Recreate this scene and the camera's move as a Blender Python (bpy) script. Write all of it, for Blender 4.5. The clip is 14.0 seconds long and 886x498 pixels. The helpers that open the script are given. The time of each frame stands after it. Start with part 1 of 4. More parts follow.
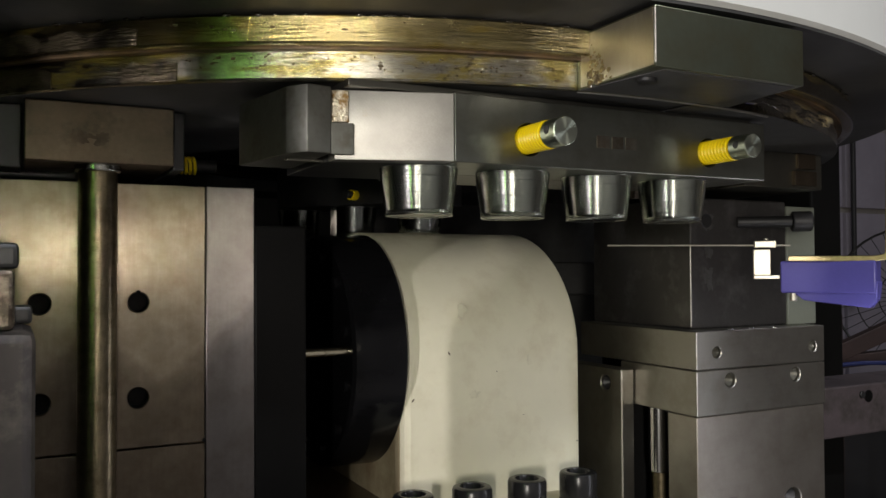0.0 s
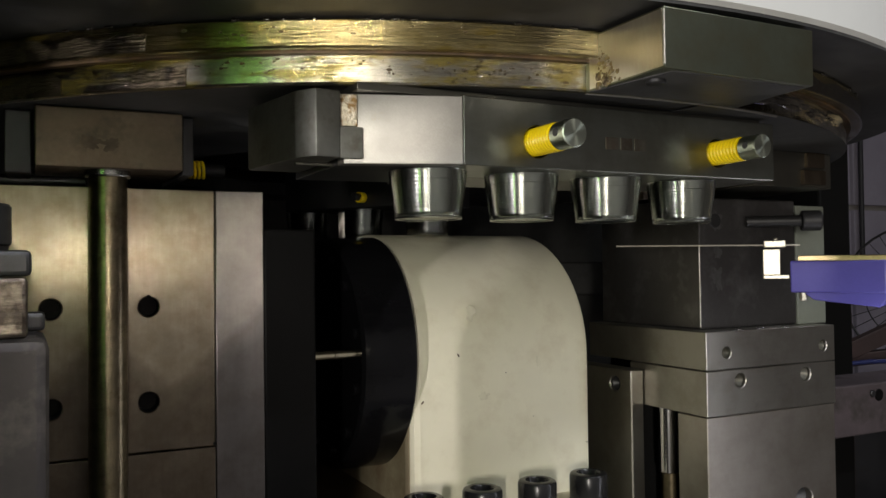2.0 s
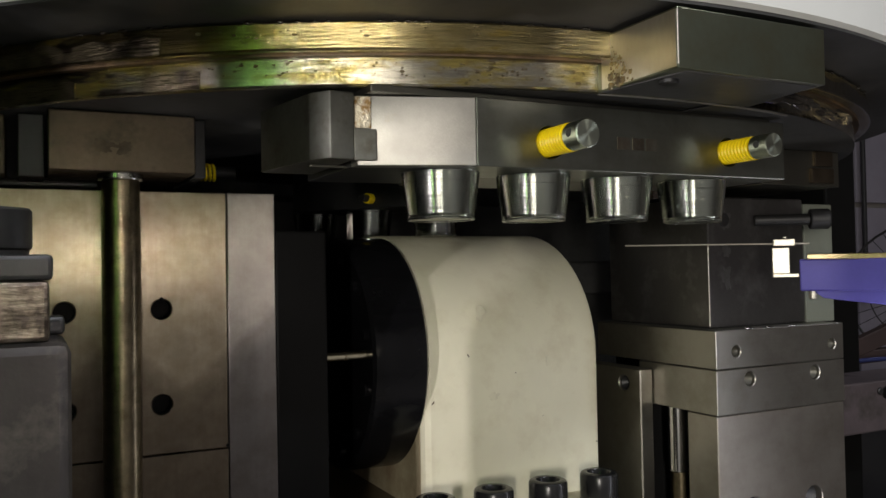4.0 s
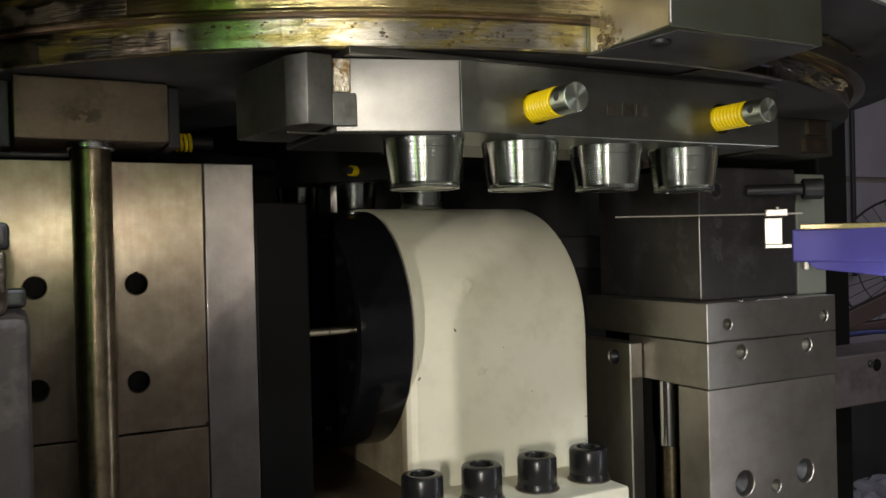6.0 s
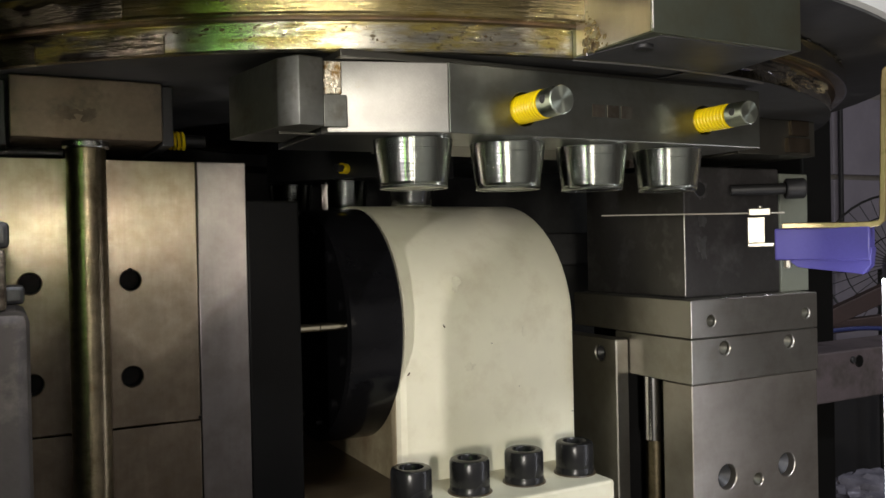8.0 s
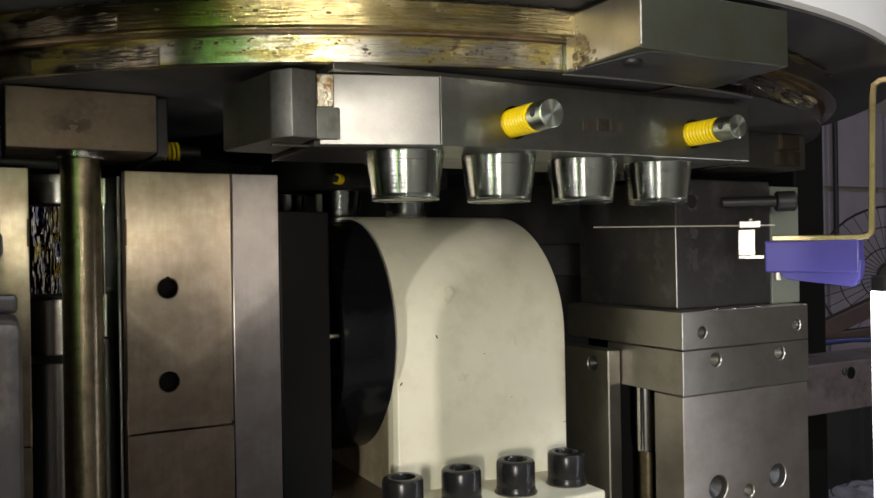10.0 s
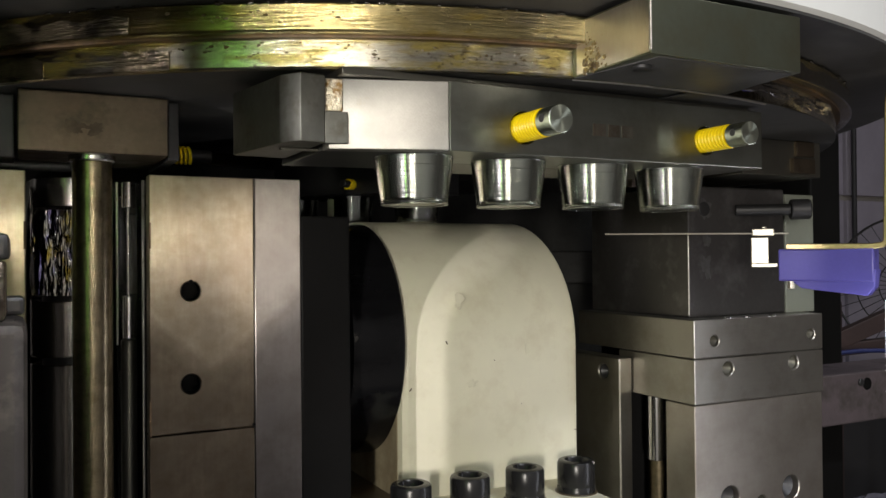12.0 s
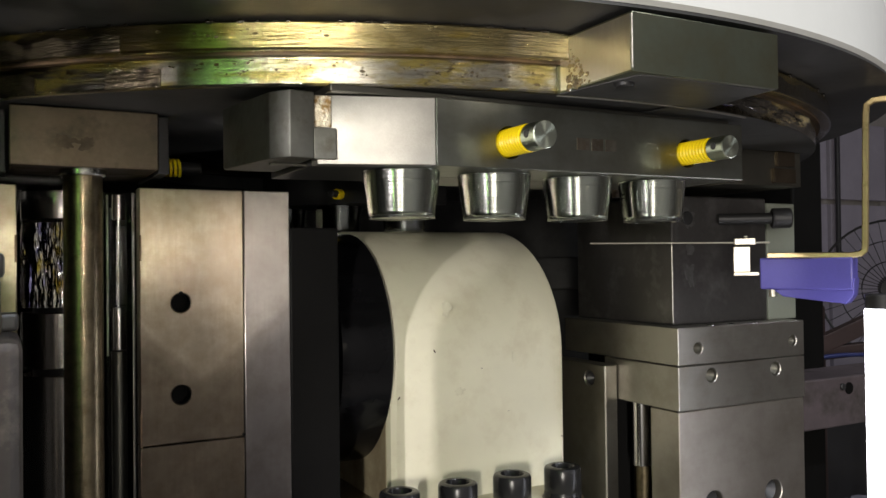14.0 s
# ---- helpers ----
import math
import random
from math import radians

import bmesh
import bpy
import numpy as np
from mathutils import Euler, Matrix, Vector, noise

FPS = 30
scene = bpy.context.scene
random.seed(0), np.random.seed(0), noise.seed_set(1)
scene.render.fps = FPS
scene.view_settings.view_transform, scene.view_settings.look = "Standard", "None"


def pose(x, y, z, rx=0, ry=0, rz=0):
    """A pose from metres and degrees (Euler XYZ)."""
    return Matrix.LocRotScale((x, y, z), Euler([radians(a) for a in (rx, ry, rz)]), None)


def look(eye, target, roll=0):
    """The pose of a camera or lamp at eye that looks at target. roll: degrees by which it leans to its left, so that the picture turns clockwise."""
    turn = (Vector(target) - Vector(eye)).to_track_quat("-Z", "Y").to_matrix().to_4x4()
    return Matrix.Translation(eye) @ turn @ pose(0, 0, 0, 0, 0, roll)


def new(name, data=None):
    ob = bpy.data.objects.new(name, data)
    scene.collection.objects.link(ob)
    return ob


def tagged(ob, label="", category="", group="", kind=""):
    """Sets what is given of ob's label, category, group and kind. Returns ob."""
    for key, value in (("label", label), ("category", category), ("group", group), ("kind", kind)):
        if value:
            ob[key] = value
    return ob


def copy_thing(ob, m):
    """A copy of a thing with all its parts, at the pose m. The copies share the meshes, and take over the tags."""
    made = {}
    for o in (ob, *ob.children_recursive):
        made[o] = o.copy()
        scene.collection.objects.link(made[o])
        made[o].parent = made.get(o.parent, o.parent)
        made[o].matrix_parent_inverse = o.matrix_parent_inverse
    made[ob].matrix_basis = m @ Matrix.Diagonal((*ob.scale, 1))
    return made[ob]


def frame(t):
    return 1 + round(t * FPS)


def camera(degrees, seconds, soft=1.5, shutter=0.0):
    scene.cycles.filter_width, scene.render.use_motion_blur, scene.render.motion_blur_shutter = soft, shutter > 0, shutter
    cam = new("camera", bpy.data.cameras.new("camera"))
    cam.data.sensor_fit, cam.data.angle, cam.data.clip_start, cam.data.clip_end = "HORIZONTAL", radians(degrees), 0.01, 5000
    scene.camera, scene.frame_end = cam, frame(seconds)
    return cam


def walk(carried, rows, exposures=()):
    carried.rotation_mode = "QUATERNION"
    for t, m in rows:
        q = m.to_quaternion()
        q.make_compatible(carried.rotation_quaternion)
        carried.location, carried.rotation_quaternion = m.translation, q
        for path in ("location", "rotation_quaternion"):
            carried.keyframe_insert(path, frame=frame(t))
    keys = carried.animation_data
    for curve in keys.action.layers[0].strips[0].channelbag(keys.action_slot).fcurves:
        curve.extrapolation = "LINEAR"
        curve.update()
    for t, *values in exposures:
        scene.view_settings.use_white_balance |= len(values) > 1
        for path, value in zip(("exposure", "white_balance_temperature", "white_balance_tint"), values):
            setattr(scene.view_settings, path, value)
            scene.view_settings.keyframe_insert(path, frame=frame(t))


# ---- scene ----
cam = camera(56.3, 14.0)
PATH = [
    (0, (0.074, 0.088, 1.329), (0.985, 1.868, 1.377), -0.3),
    (0.5, (0.073, 0.09, 1.331), (0.977, 1.873, 1.376), -0.3),
    (1, (0.07, 0.09, 1.331), (0.967, 1.878, 1.378), -0.4),
    (1.5, (0.073, 0.091, 1.332), (0.968, 1.878, 1.378), -0.6),
    (2, (0.072, 0.089, 1.331), (0.97, 1.876, 1.379), -0.7),
    (2.5, (0.071, 0.089, 1.332), (0.97, 1.875, 1.378), -0.8),
    (3, (0.07, 0.088, 1.331), (0.968, 1.874, 1.377), -1.0),
    (5.3, (0.058, 0.098, 1.333), (0.951, 1.886, 1.381), -1.1),
    (5.5, (0.063, 0.099, 1.33), (0.959, 1.887, 1.359), -1.2),
    (6, (0.076, 0.107, 1.327), (0.993, 1.884, 1.321), -1.4),
    (6.5, (0.073, 0.102, 1.328), (0.99, 1.879, 1.33), -0.9),
    (7, (0.072, 0.093, 1.331), (1.0, 1.864, 1.324), -1.1),
    (7.5, (0.072, 0.095, 1.33), (1.005, 1.864, 1.313), -1.2),
    (8, (0.072, 0.095, 1.329), (1.007, 1.862, 1.311), -1.2),
    (8.5, (0.072, 0.09, 1.33), (1.013, 1.855, 1.316), -1.1),
    (8.7, (0.072, 0.09, 1.33), (1.018, 1.852, 1.319), -1.0),
    (11, (0.074, 0.088, 1.33), (1.003, 1.859, 1.346), -0.6),
    (11.5, (0.075, 0.091, 1.33), (0.986, 1.871, 1.345), -0.6),
    (12, (0.078, 0.088, 1.329), (0.987, 1.869, 1.351), -0.5),
    (12.5, (0.076, 0.083, 1.331), (1.002, 1.855, 1.359), -0.4),
    (13, (0.075, 0.081, 1.332), (1.012, 1.848, 1.361), -0.4),
    (13.5, (0.074, 0.081, 1.334), (1.008, 1.849, 1.365), -0.5),
    (14, (0.074, 0.079, 1.335), (1.009, 1.847, 1.365), -0.7),
]
walk(cam, [(t, look(e, g, r)) for t, e, g, r in PATH],
     [(0, -0.09), (5.5, -0.09), (6.5, 0.15), (7.2, 0.25), (11, 0.28), (14, 0.37)])

# ---- light: lamp beside the lens, front and side work lamps, hall tubes, added fills ----
world = bpy.data.worlds.new("hall_air")
world.use_nodes = True
world.node_tree.nodes["Background"].inputs["Color"].default_value = (0.5, 0.5, 0.55, 1)
world.node_tree.nodes["Background"].inputs["Strength"].default_value = 0.10
scene.world = world


def lamp(name, m, power, size, size_y, color=(1, 1, 1), spread=180):
    data = bpy.data.lights.new(name, "AREA")
    data.shape, data.size, data.size_y, data.energy, data.color, data.spread = "RECTANGLE", size, size_y, power, color, radians(spread)
    ob = new(name, data)
    ob.matrix_world = m
    return ob


lamp("front_lamp", look((-1.15, -1.70, 1.40), (0.42, 0.75, 1.28)), 31, 0.09, 0.40, (1.0, 0.93, 0.83))
lamp("side_lamp", look((-1.49, -0.39, 1.35), (0.45, 0.806, 1.28)), 30, 0.024, 0.30, (1.0, 0.93, 0.96))
# added fill without a known source
lamp("low_fill", look((0.45, -1.90, 1.50), (0.15, 0.75, 1.36)), 0.4, 0.30, 0.08, (1.0, 0.88, 0.68))
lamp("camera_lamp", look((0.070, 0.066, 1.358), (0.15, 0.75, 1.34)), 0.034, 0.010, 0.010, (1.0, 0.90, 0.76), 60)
# two more added fills: upright highlights, and the green tint on ring and rod
lamp("strip_fill", look((0.0, -0.16, 1.21), (0.42, 0.60, 1.37)), 0.13, 0.014, 0.26, (1.0, 0.97, 0.88))
lamp("green_fill", look((-0.225, 0.160, 1.44), (0.185, 0.615, 1.40)), 0.036, 0.03, 0.36, (0.46, 1.0, 0.24), 80)
lamp("hall_tube", pose(0.6, -1.2, 3.1), 44, 1.2, 0.1, (0.92, 0.95, 1.0))
lamp("hall_tube", pose(3.0, 0.9, 3.1), 4.5, 1.2, 0.1, (0.80, 0.80, 1.0))


# ---- materials ----
def base_material(name):
    mat = bpy.data.materials.new(name)
    mat.use_nodes = True
    return mat, mat.node_tree.nodes, mat.node_tree.links, mat.node_tree.nodes["Principled BSDF"]


def noise_node(nt, links, coord, scale, detail=4, stretch=None, rough=0.55):
    n = nt.new("ShaderNodeTexNoise")
    n.inputs["Scale"].default_value, n.inputs["Detail"].default_value, n.inputs["Roughness"].default_value = scale, detail, rough
    if stretch:
        mp = nt.new("ShaderNodeMapping")
        mp.inputs["Scale"].default_value = stretch
        links.new(coord, mp.inputs["Vector"])
        coord = mp.outputs["Vector"]
    links.new(coord, n.inputs["Vector"])
    return n.outputs["Fac"]


def ramp(nt, links, fac, stops):
    r = nt.new("ShaderNodeValToRGB")
    while len(r.color_ramp.elements) < len(stops):
        r.color_ramp.elements.new(0.5)
    for e, (p, c) in zip(r.color_ramp.elements, stops):
        e.position = p
        e.color = (*c, 1) if len(c) == 3 else c
    links.new(fac, r.inputs["Fac"])
    return r.outputs["Color"]


def grey(v):
    return (v, v, v)


def mixed(nt, links, fac, a, b, mode="MIX"):
    m = nt.new("ShaderNodeMix")
    m.data_type, m.blend_type = "RGBA", mode
    for sock, v in ((m.inputs[0], fac), (m.inputs[6], a), (m.inputs[7], b)):
        if isinstance(v, (int, float)):
            sock.default_value = v
        elif isinstance(v, tuple):
            sock.default_value = (*v, 1)
        else:
            links.new(v, sock)
    return m.outputs[2]


def surface(name, color, rough, metal=0.0, vary=0.2, stain=None, stain_at=(0.55, 0.72), stain_scale=14, grain=None, grain_scale=260,
            bump=0.05, blotch=9, coat=0.0, spec=0.5, rough_vary=0.12, brushed=0.0, lines=None, film=False, oil_falloff=None, axis="Z"):
    """A surface with variation at a large and a fine scale, optional stains of their own colour, and a fine relief."""
    mat, nt, links, bsdf = base_material(name)
    coord = nt.new("ShaderNodeTexCoord").outputs["Object"]
    big = noise_node(nt, links, coord, blotch, 5)
    fine = noise_node(nt, links, coord, grain_scale, 3, grain)
    dark = tuple(c * (1 - vary) for c in color)
    light = tuple(min(1, c * (1 + vary)) for c in color)
    col = ramp(nt, links, big, [(0.0, tuple(c * max(0, 1 - 2.4 * vary) for c in color)), (1.0, tuple(min(1, c * (1 + 2.4 * vary)) for c in color))])
    col = mixed(nt, links, ramp(nt, links, fine, [(0.35, grey(0)), (0.65, grey(0.35))]), col, dark)
    low, high = max(0.03, rough - rough_vary), min(1, rough + rough_vary)
    if metal > 0.5 and low < 0.275 < high:
        low, high = (0.285, max(high, 0.30)) if rough >= 0.275 else (low, 0.262)
    r_in = ramp(nt, links, noise_node(nt, links, coord, blotch * 0.8, 2), [(0.0, grey(low)), (1.0, grey(high))])
    if stain:
        s1 = noise_node(nt, links, coord, stain_scale, 4 if film else 8, None, 0.65)
        mask = ramp(nt, links, s1, [(stain_at[0], grey(0)), (stain_at[1], grey(1))])
        col = mixed(nt, links, mask, col, stain)
        if not film:
            r_in = mixed(nt, links, mask, r_in, (min(1, rough + 0.25),) * 3)
        if metal > 0 and not film:
            keep = ramp(nt, links, s1, [(stain_at[0], grey(metal)), (stain_at[1], grey(metal * 0.4))])
            links.new(keep, bsdf.inputs["Metallic"])
    if oil_falloff:
        # a slanting, slightly ragged dark zone, dull oil plus light fall-off put into the colour: (middle x, lowest z,
        # rise per metre, colour)
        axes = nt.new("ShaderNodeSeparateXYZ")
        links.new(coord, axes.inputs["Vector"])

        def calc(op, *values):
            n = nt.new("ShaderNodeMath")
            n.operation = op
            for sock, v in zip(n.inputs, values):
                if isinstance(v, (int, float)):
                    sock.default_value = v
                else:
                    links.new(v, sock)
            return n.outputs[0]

        away = calc("ABSOLUTE", calc("SUBTRACT", calc("ABSOLUTE", calc("SUBTRACT", axes.outputs["X"], SEAM)), oil_falloff[0]))
        limit = calc("ADD", calc("MULTIPLY", away, oil_falloff[2]), oil_falloff[1])
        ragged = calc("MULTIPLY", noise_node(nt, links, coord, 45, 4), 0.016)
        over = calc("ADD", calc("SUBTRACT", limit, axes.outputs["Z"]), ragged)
        oil_falloff_mask = ramp(nt, links, calc("MULTIPLY", over, 40), [(0.0, grey(0)), (0.32, grey(0.62)), (1.0, grey(1))])
        col = mixed(nt, links, oil_falloff_mask, col, oil_falloff[3], "MULTIPLY")
        r_in = mixed(nt, links, oil_falloff_mask, r_in, (rough + 0.03,) * 3)
    links.new(col, bsdf.inputs["Base Color"])
    links.new(r_in, bsdf.inputs["Roughness"])
    if film or not (stain and metal > 0):
        bsdf.inputs["Metallic"].default_value = metal
    bsdf.inputs["Specular IOR Level"].default_value = spec
    if brushed:
        tan = nt.new("ShaderNodeTangent")
        tan.direction_type, tan.axis = "RADIAL", axis
        bsdf.inputs["Anisotropic"].default_value = brushed
        links.new(tan.outputs["Tangent"], bsdf.inputs["Tangent"])
    bsdf.inputs["Coat Weight"].default_value = coat
    bsdf.inputs["Coat Roughness"].default_value = 0.15
    b = nt.new("ShaderNodeBump")
    b.inputs["Strength"].default_value, b.inputs["Distance"].default_value = bump, 0.002
    height = fine
    if lines:
        # fine parallel tool marks: (spacing per metre, tilt in degrees)
        mp = nt.new("ShaderNodeMapping")
        mp.inputs["Rotation"].default_value = (0, radians(lines[1]), 0)
        links.new(coord, mp.inputs["Vector"])
        w = nt.new("ShaderNodeTexWave")
        w.wave_type, w.bands_direction = "BANDS", "X"
        w.inputs["Scale"].default_value, w.inputs["Distortion"].default_value = lines[0] / 20 * 2 * math.pi / 2, 1.6
        w.inputs["Detail"].default_value, w.inputs["Detail Scale"].default_value = 2, 0.6
        links.new(mp.outputs["Vector"], w.inputs["Vector"])
        height = mixed(nt, links, 0.5, fine, w.outputs["Color"])
    links.new(height, b.inputs["Height"])
    links.new(b.outputs["Normal"], bsdf.inputs["Normal"])
    return mat


SEAM = 0.1232
# lower parts of MOULD and SIDE: oil tone, deepened to paint in the light's fall-off
MOULD = surface("ground_mould_steel", (0.425, 0.358, 0.268), 0.30, 1.0, 0.24, (0.28, 0.22, 0.145), (0.42, 0.86), 60, (1, 1, 0.10), 300, 0.06, 34, rough_vary=0.04, brushed=0.93, film=True, oil_falloff=(0.048, 1.238, 0.95, (0.50, 0.49, 0.49)))
SIDE = surface("ground_side_steel", (0.44, 0.405, 0.370), 0.34, 1.0, 0.14, (0.28, 0.245, 0.20), (0.42, 0.90), 40, (1, 1, 0.10), 300, 0.04, 22, brushed=0.78, rough_vary=0.05, film=True, oil_falloff=(0.048, 1.238, 0.85, (0.44, 0.44, 0.46)))
SLAB = surface("ground_slab_steel", (0.35, 0.335, 0.30), 0.40, 1.0, 0.08, (0.22, 0.20, 0.17), (0.45, 0.90), 26, (0.1, 1, 1), 380, 0.05, 14, rough_vary=0.04, film=True)
DULL = surface("dull_tool_steel", (0.17, 0.165, 0.14), 0.40, 1.0, 0.16, (0.11, 0.08, 0.05), (0.60, 0.78), 40, None, 200, 0.05, 15, rough_vary=0.06)
STAINED = surface("brown_stained_steel", (0.125, 0.100, 0.072), 0.44, 1.0, 0.25, (0.055, 0.040, 0.028), (0.52, 0.70), 34, None, 260, 0.05, 22, rough_vary=0.08)
POSTM = surface("dark_post_steel", (0.068, 0.061, 0.060), 0.5, 0.7, 0.3, (0.15, 0.13, 0.115), (0.5, 0.75), 40, None, 120, 0.2)
BLASTED = surface("milled_end_steel", (0.36, 0.35, 0.325), 0.45, 1.0, 0.18, (0.30, 0.25, 0.17), (0.62, 0.90), 60, None, 900, 0.024, 40, rough_vary=0.06, lines=(1250, 38))
BRIGHT = surface("bright_face_steel", (0.64, 0.62, 0.59), 0.42, 1.0, 0.16, (0.30, 0.22, 0.12), (0.56, 0.76), 50, (1, 1, 0.2), 400, 0.05, 30)
ENDFACE = surface("bright_end_steel", (0.78, 0.75, 0.70), 0.30, 1.0, 0.14, (0.36, 0.26, 0.13), (0.58, 0.80), 55, (1, 1, 0.2), 400, 0.05, 30, rough_vary=0.02)
CLAMPM = surface("dull_clamp_steel", (0.175, 0.175, 0.155), 0.50, 1.0, 0.2, (0.10, 0.09, 0.065), (0.50, 0.80), 60, None, 240, 0.10, 20, rough_vary=0.06, film=True)
SATIN = surface("satin_block_steel", (0.22, 0.24, 0.18), 0.40, 1.0, 0.14, (0.18, 0.15, 0.08), (0.40, 0.95), 22, None, 240, 0.04, 9, rough_vary=0.05, film=True)
PLATE = surface("dark_neck_plate_steel", (0.24, 0.25, 0.22), 0.36, 1.0, 0.12, (0.12, 0.11, 0.085), (0.45, 0.95), 30, (0.2, 1, 1), 300, 0.05, rough_vary=0.05, film=True)
CHROME = surface("polished_steel", (0.72, 0.71, 0.70), 0.16, 1.0, 0.05, None, grain=(1, 1, 6), grain_scale=120, bump=0.03, rough_vary=0.04)
CUP = surface("polished_cup_steel", (0.37, 0.37, 0.35), 0.19, 1.0, 0.16, None, grain=(0.10, 0.10, 5), grain_scale=240, bump=0.10, rough_vary=0.03)
TURNED = surface("turned_pin_steel", (0.50, 0.54, 0.45), 0.30, 1.0, 0.12, None, grain_scale=400, bump=0.04, brushed=0.85, axis="Y", rough_vary=0.02)
RODM = surface("oily_guide_rod_steel", (0.27, 0.225, 0.145), 0.29, 1.0, 0.35, (0.12, 0.09, 0.045), (0.50, 0.82), 130, None, 200, 0.03, 60, rough_vary=0.02, film=True)
BLACKOX = surface("black_oxide", (0.045, 0.045, 0.046), 0.42, 0.6, 0.2, None, grain_scale=300, bump=0.06)
BLACK = surface("black_paint", (0.0045, 0.0044, 0.0042), 0.5, 0.0, 0.3, None, grain_scale=160, bump=0.05, spec=0.10)
REARM = surface("dark_grey_panel_paint", (0.045, 0.045, 0.043), 0.6, 0.0, 0.3, (0.02, 0.02, 0.02), (0.5, 0.7), 9, None, 120, 0.05)
GLOSSBLACK = surface("glossy_black_enamel", (0.006, 0.006, 0.007), 0.16, 0.0, 0.3, None, grain_scale=38, bump=0.12, spec=0.20, rough_vary=0.06)
LOCK = surface("greenish_plate_steel", (0.26, 0.28, 0.23), 0.5, 0.45, 0.1, None, grain_scale=300, bump=0.04)
DARKBOX = surface("blackened_block_steel", (0.125, 0.12, 0.116), 0.40, 0.9, 0.2, (0.22, 0.21, 0.21), (0.52, 0.80), 24, None, 200, 0.03, 10, rough_vary=0.06, film=True)
CREAM = surface("cream_paint", (0.77, 0.745, 0.575), 0.38, 0.0, 0.05, (0.56, 0.50, 0.34), (0.50, 0.98), 26, None, 90, 0.04, 11, spec=0.42)
SMUDGE = surface("smudged_cream_paint", (0.735, 0.71, 0.54), 0.40, 0.0, 0.06, (0.62, 0.59, 0.44), (0.45, 0.65), 120, None, 90, 0.05, 60)
WHITE = surface("white_platen_paint", (0.774, 0.783, 0.765), 0.25, 0.0, 0.04, (0.45, 0.42, 0.32), (0.72, 0.86), 16, None, 60, 0.08, 6)
RUST = surface("greasy_brown_steel", (0.115, 0.078, 0.048), 0.45, 0.6, 0.4, (0.20, 0.12, 0.05), (0.5, 0.7), 40, None, 120, 0.2, 20)
BRASS = surface("worn_brass", (0.66, 0.53, 0.28), 0.36, 1.0, 0.2, (0.24, 0.16, 0.07), (0.56, 0.80), 60, (1, 1, 0.2), 260, 0.05, film=True)
YELLOW = surface("yellow_spring_enamel", (0.95, 0.67, 0.006), 0.33, 0.0, 0.08, None, grain_scale=300, bump=0.04)
BLUE = surface("blue_plastic", (0.085, 0.075, 0.33), 0.42, 0.0, 0.12, None, grain_scale=400, bump=0.03)
CONCRETE = surface("concrete", (0.30, 0.28, 0.26), 0.85, 0.0, 0.2, (0.12, 0.11, 0.10), (0.58, 0.75), 8, None, 60, 0.4, 3)
WALLPAINT = surface("white_wall_paint", (0.60, 0.57, 0.54), 0.7, 0.0, 0.08, None, grain_scale=60, bump=0.05, blotch=3)
WALLM = surface("lilac_grey_wall_panel", (0.31, 0.29, 0.34), 0.7, 0.0, 0.12, None, grain_scale=40, bump=0.05, blotch=4)
BEAM = surface("stained_grey_beam", (0.072, 0.056, 0.060), 0.6, 0.0, 0.25, (0.035, 0.028, 0.025), (0.50, 0.68), 22, None, 90, 0.2, 14)
OXIDE = surface("red_oxide_frame", (0.034, 0.018, 0.017), 0.6, 0.2, 0.3, None, grain_scale=90, bump=0.1)
RUBBER = surface("dark_rubber", (0.02, 0.02, 0.022), 0.6, 0.0, 0.2, None, grain_scale=200, bump=0.05)
CABLE = surface("blue_cable", (0.008, 0.016, 0.10), 0.5, 0.0, 0.1)
SMEAR = surface("rubbed_grey_film", (0.20, 0.195, 0.195), 0.45, 0.9, 0.25, (0.13, 0.125, 0.12), (0.42, 0.66), 120, None, 200, 0.05, 60, film=True)
TIN = surface("bright_tin_clip", (0.58, 0.55, 0.46), 0.42, 1.0, 0.12, None, grain_scale=300, bump=0.04)


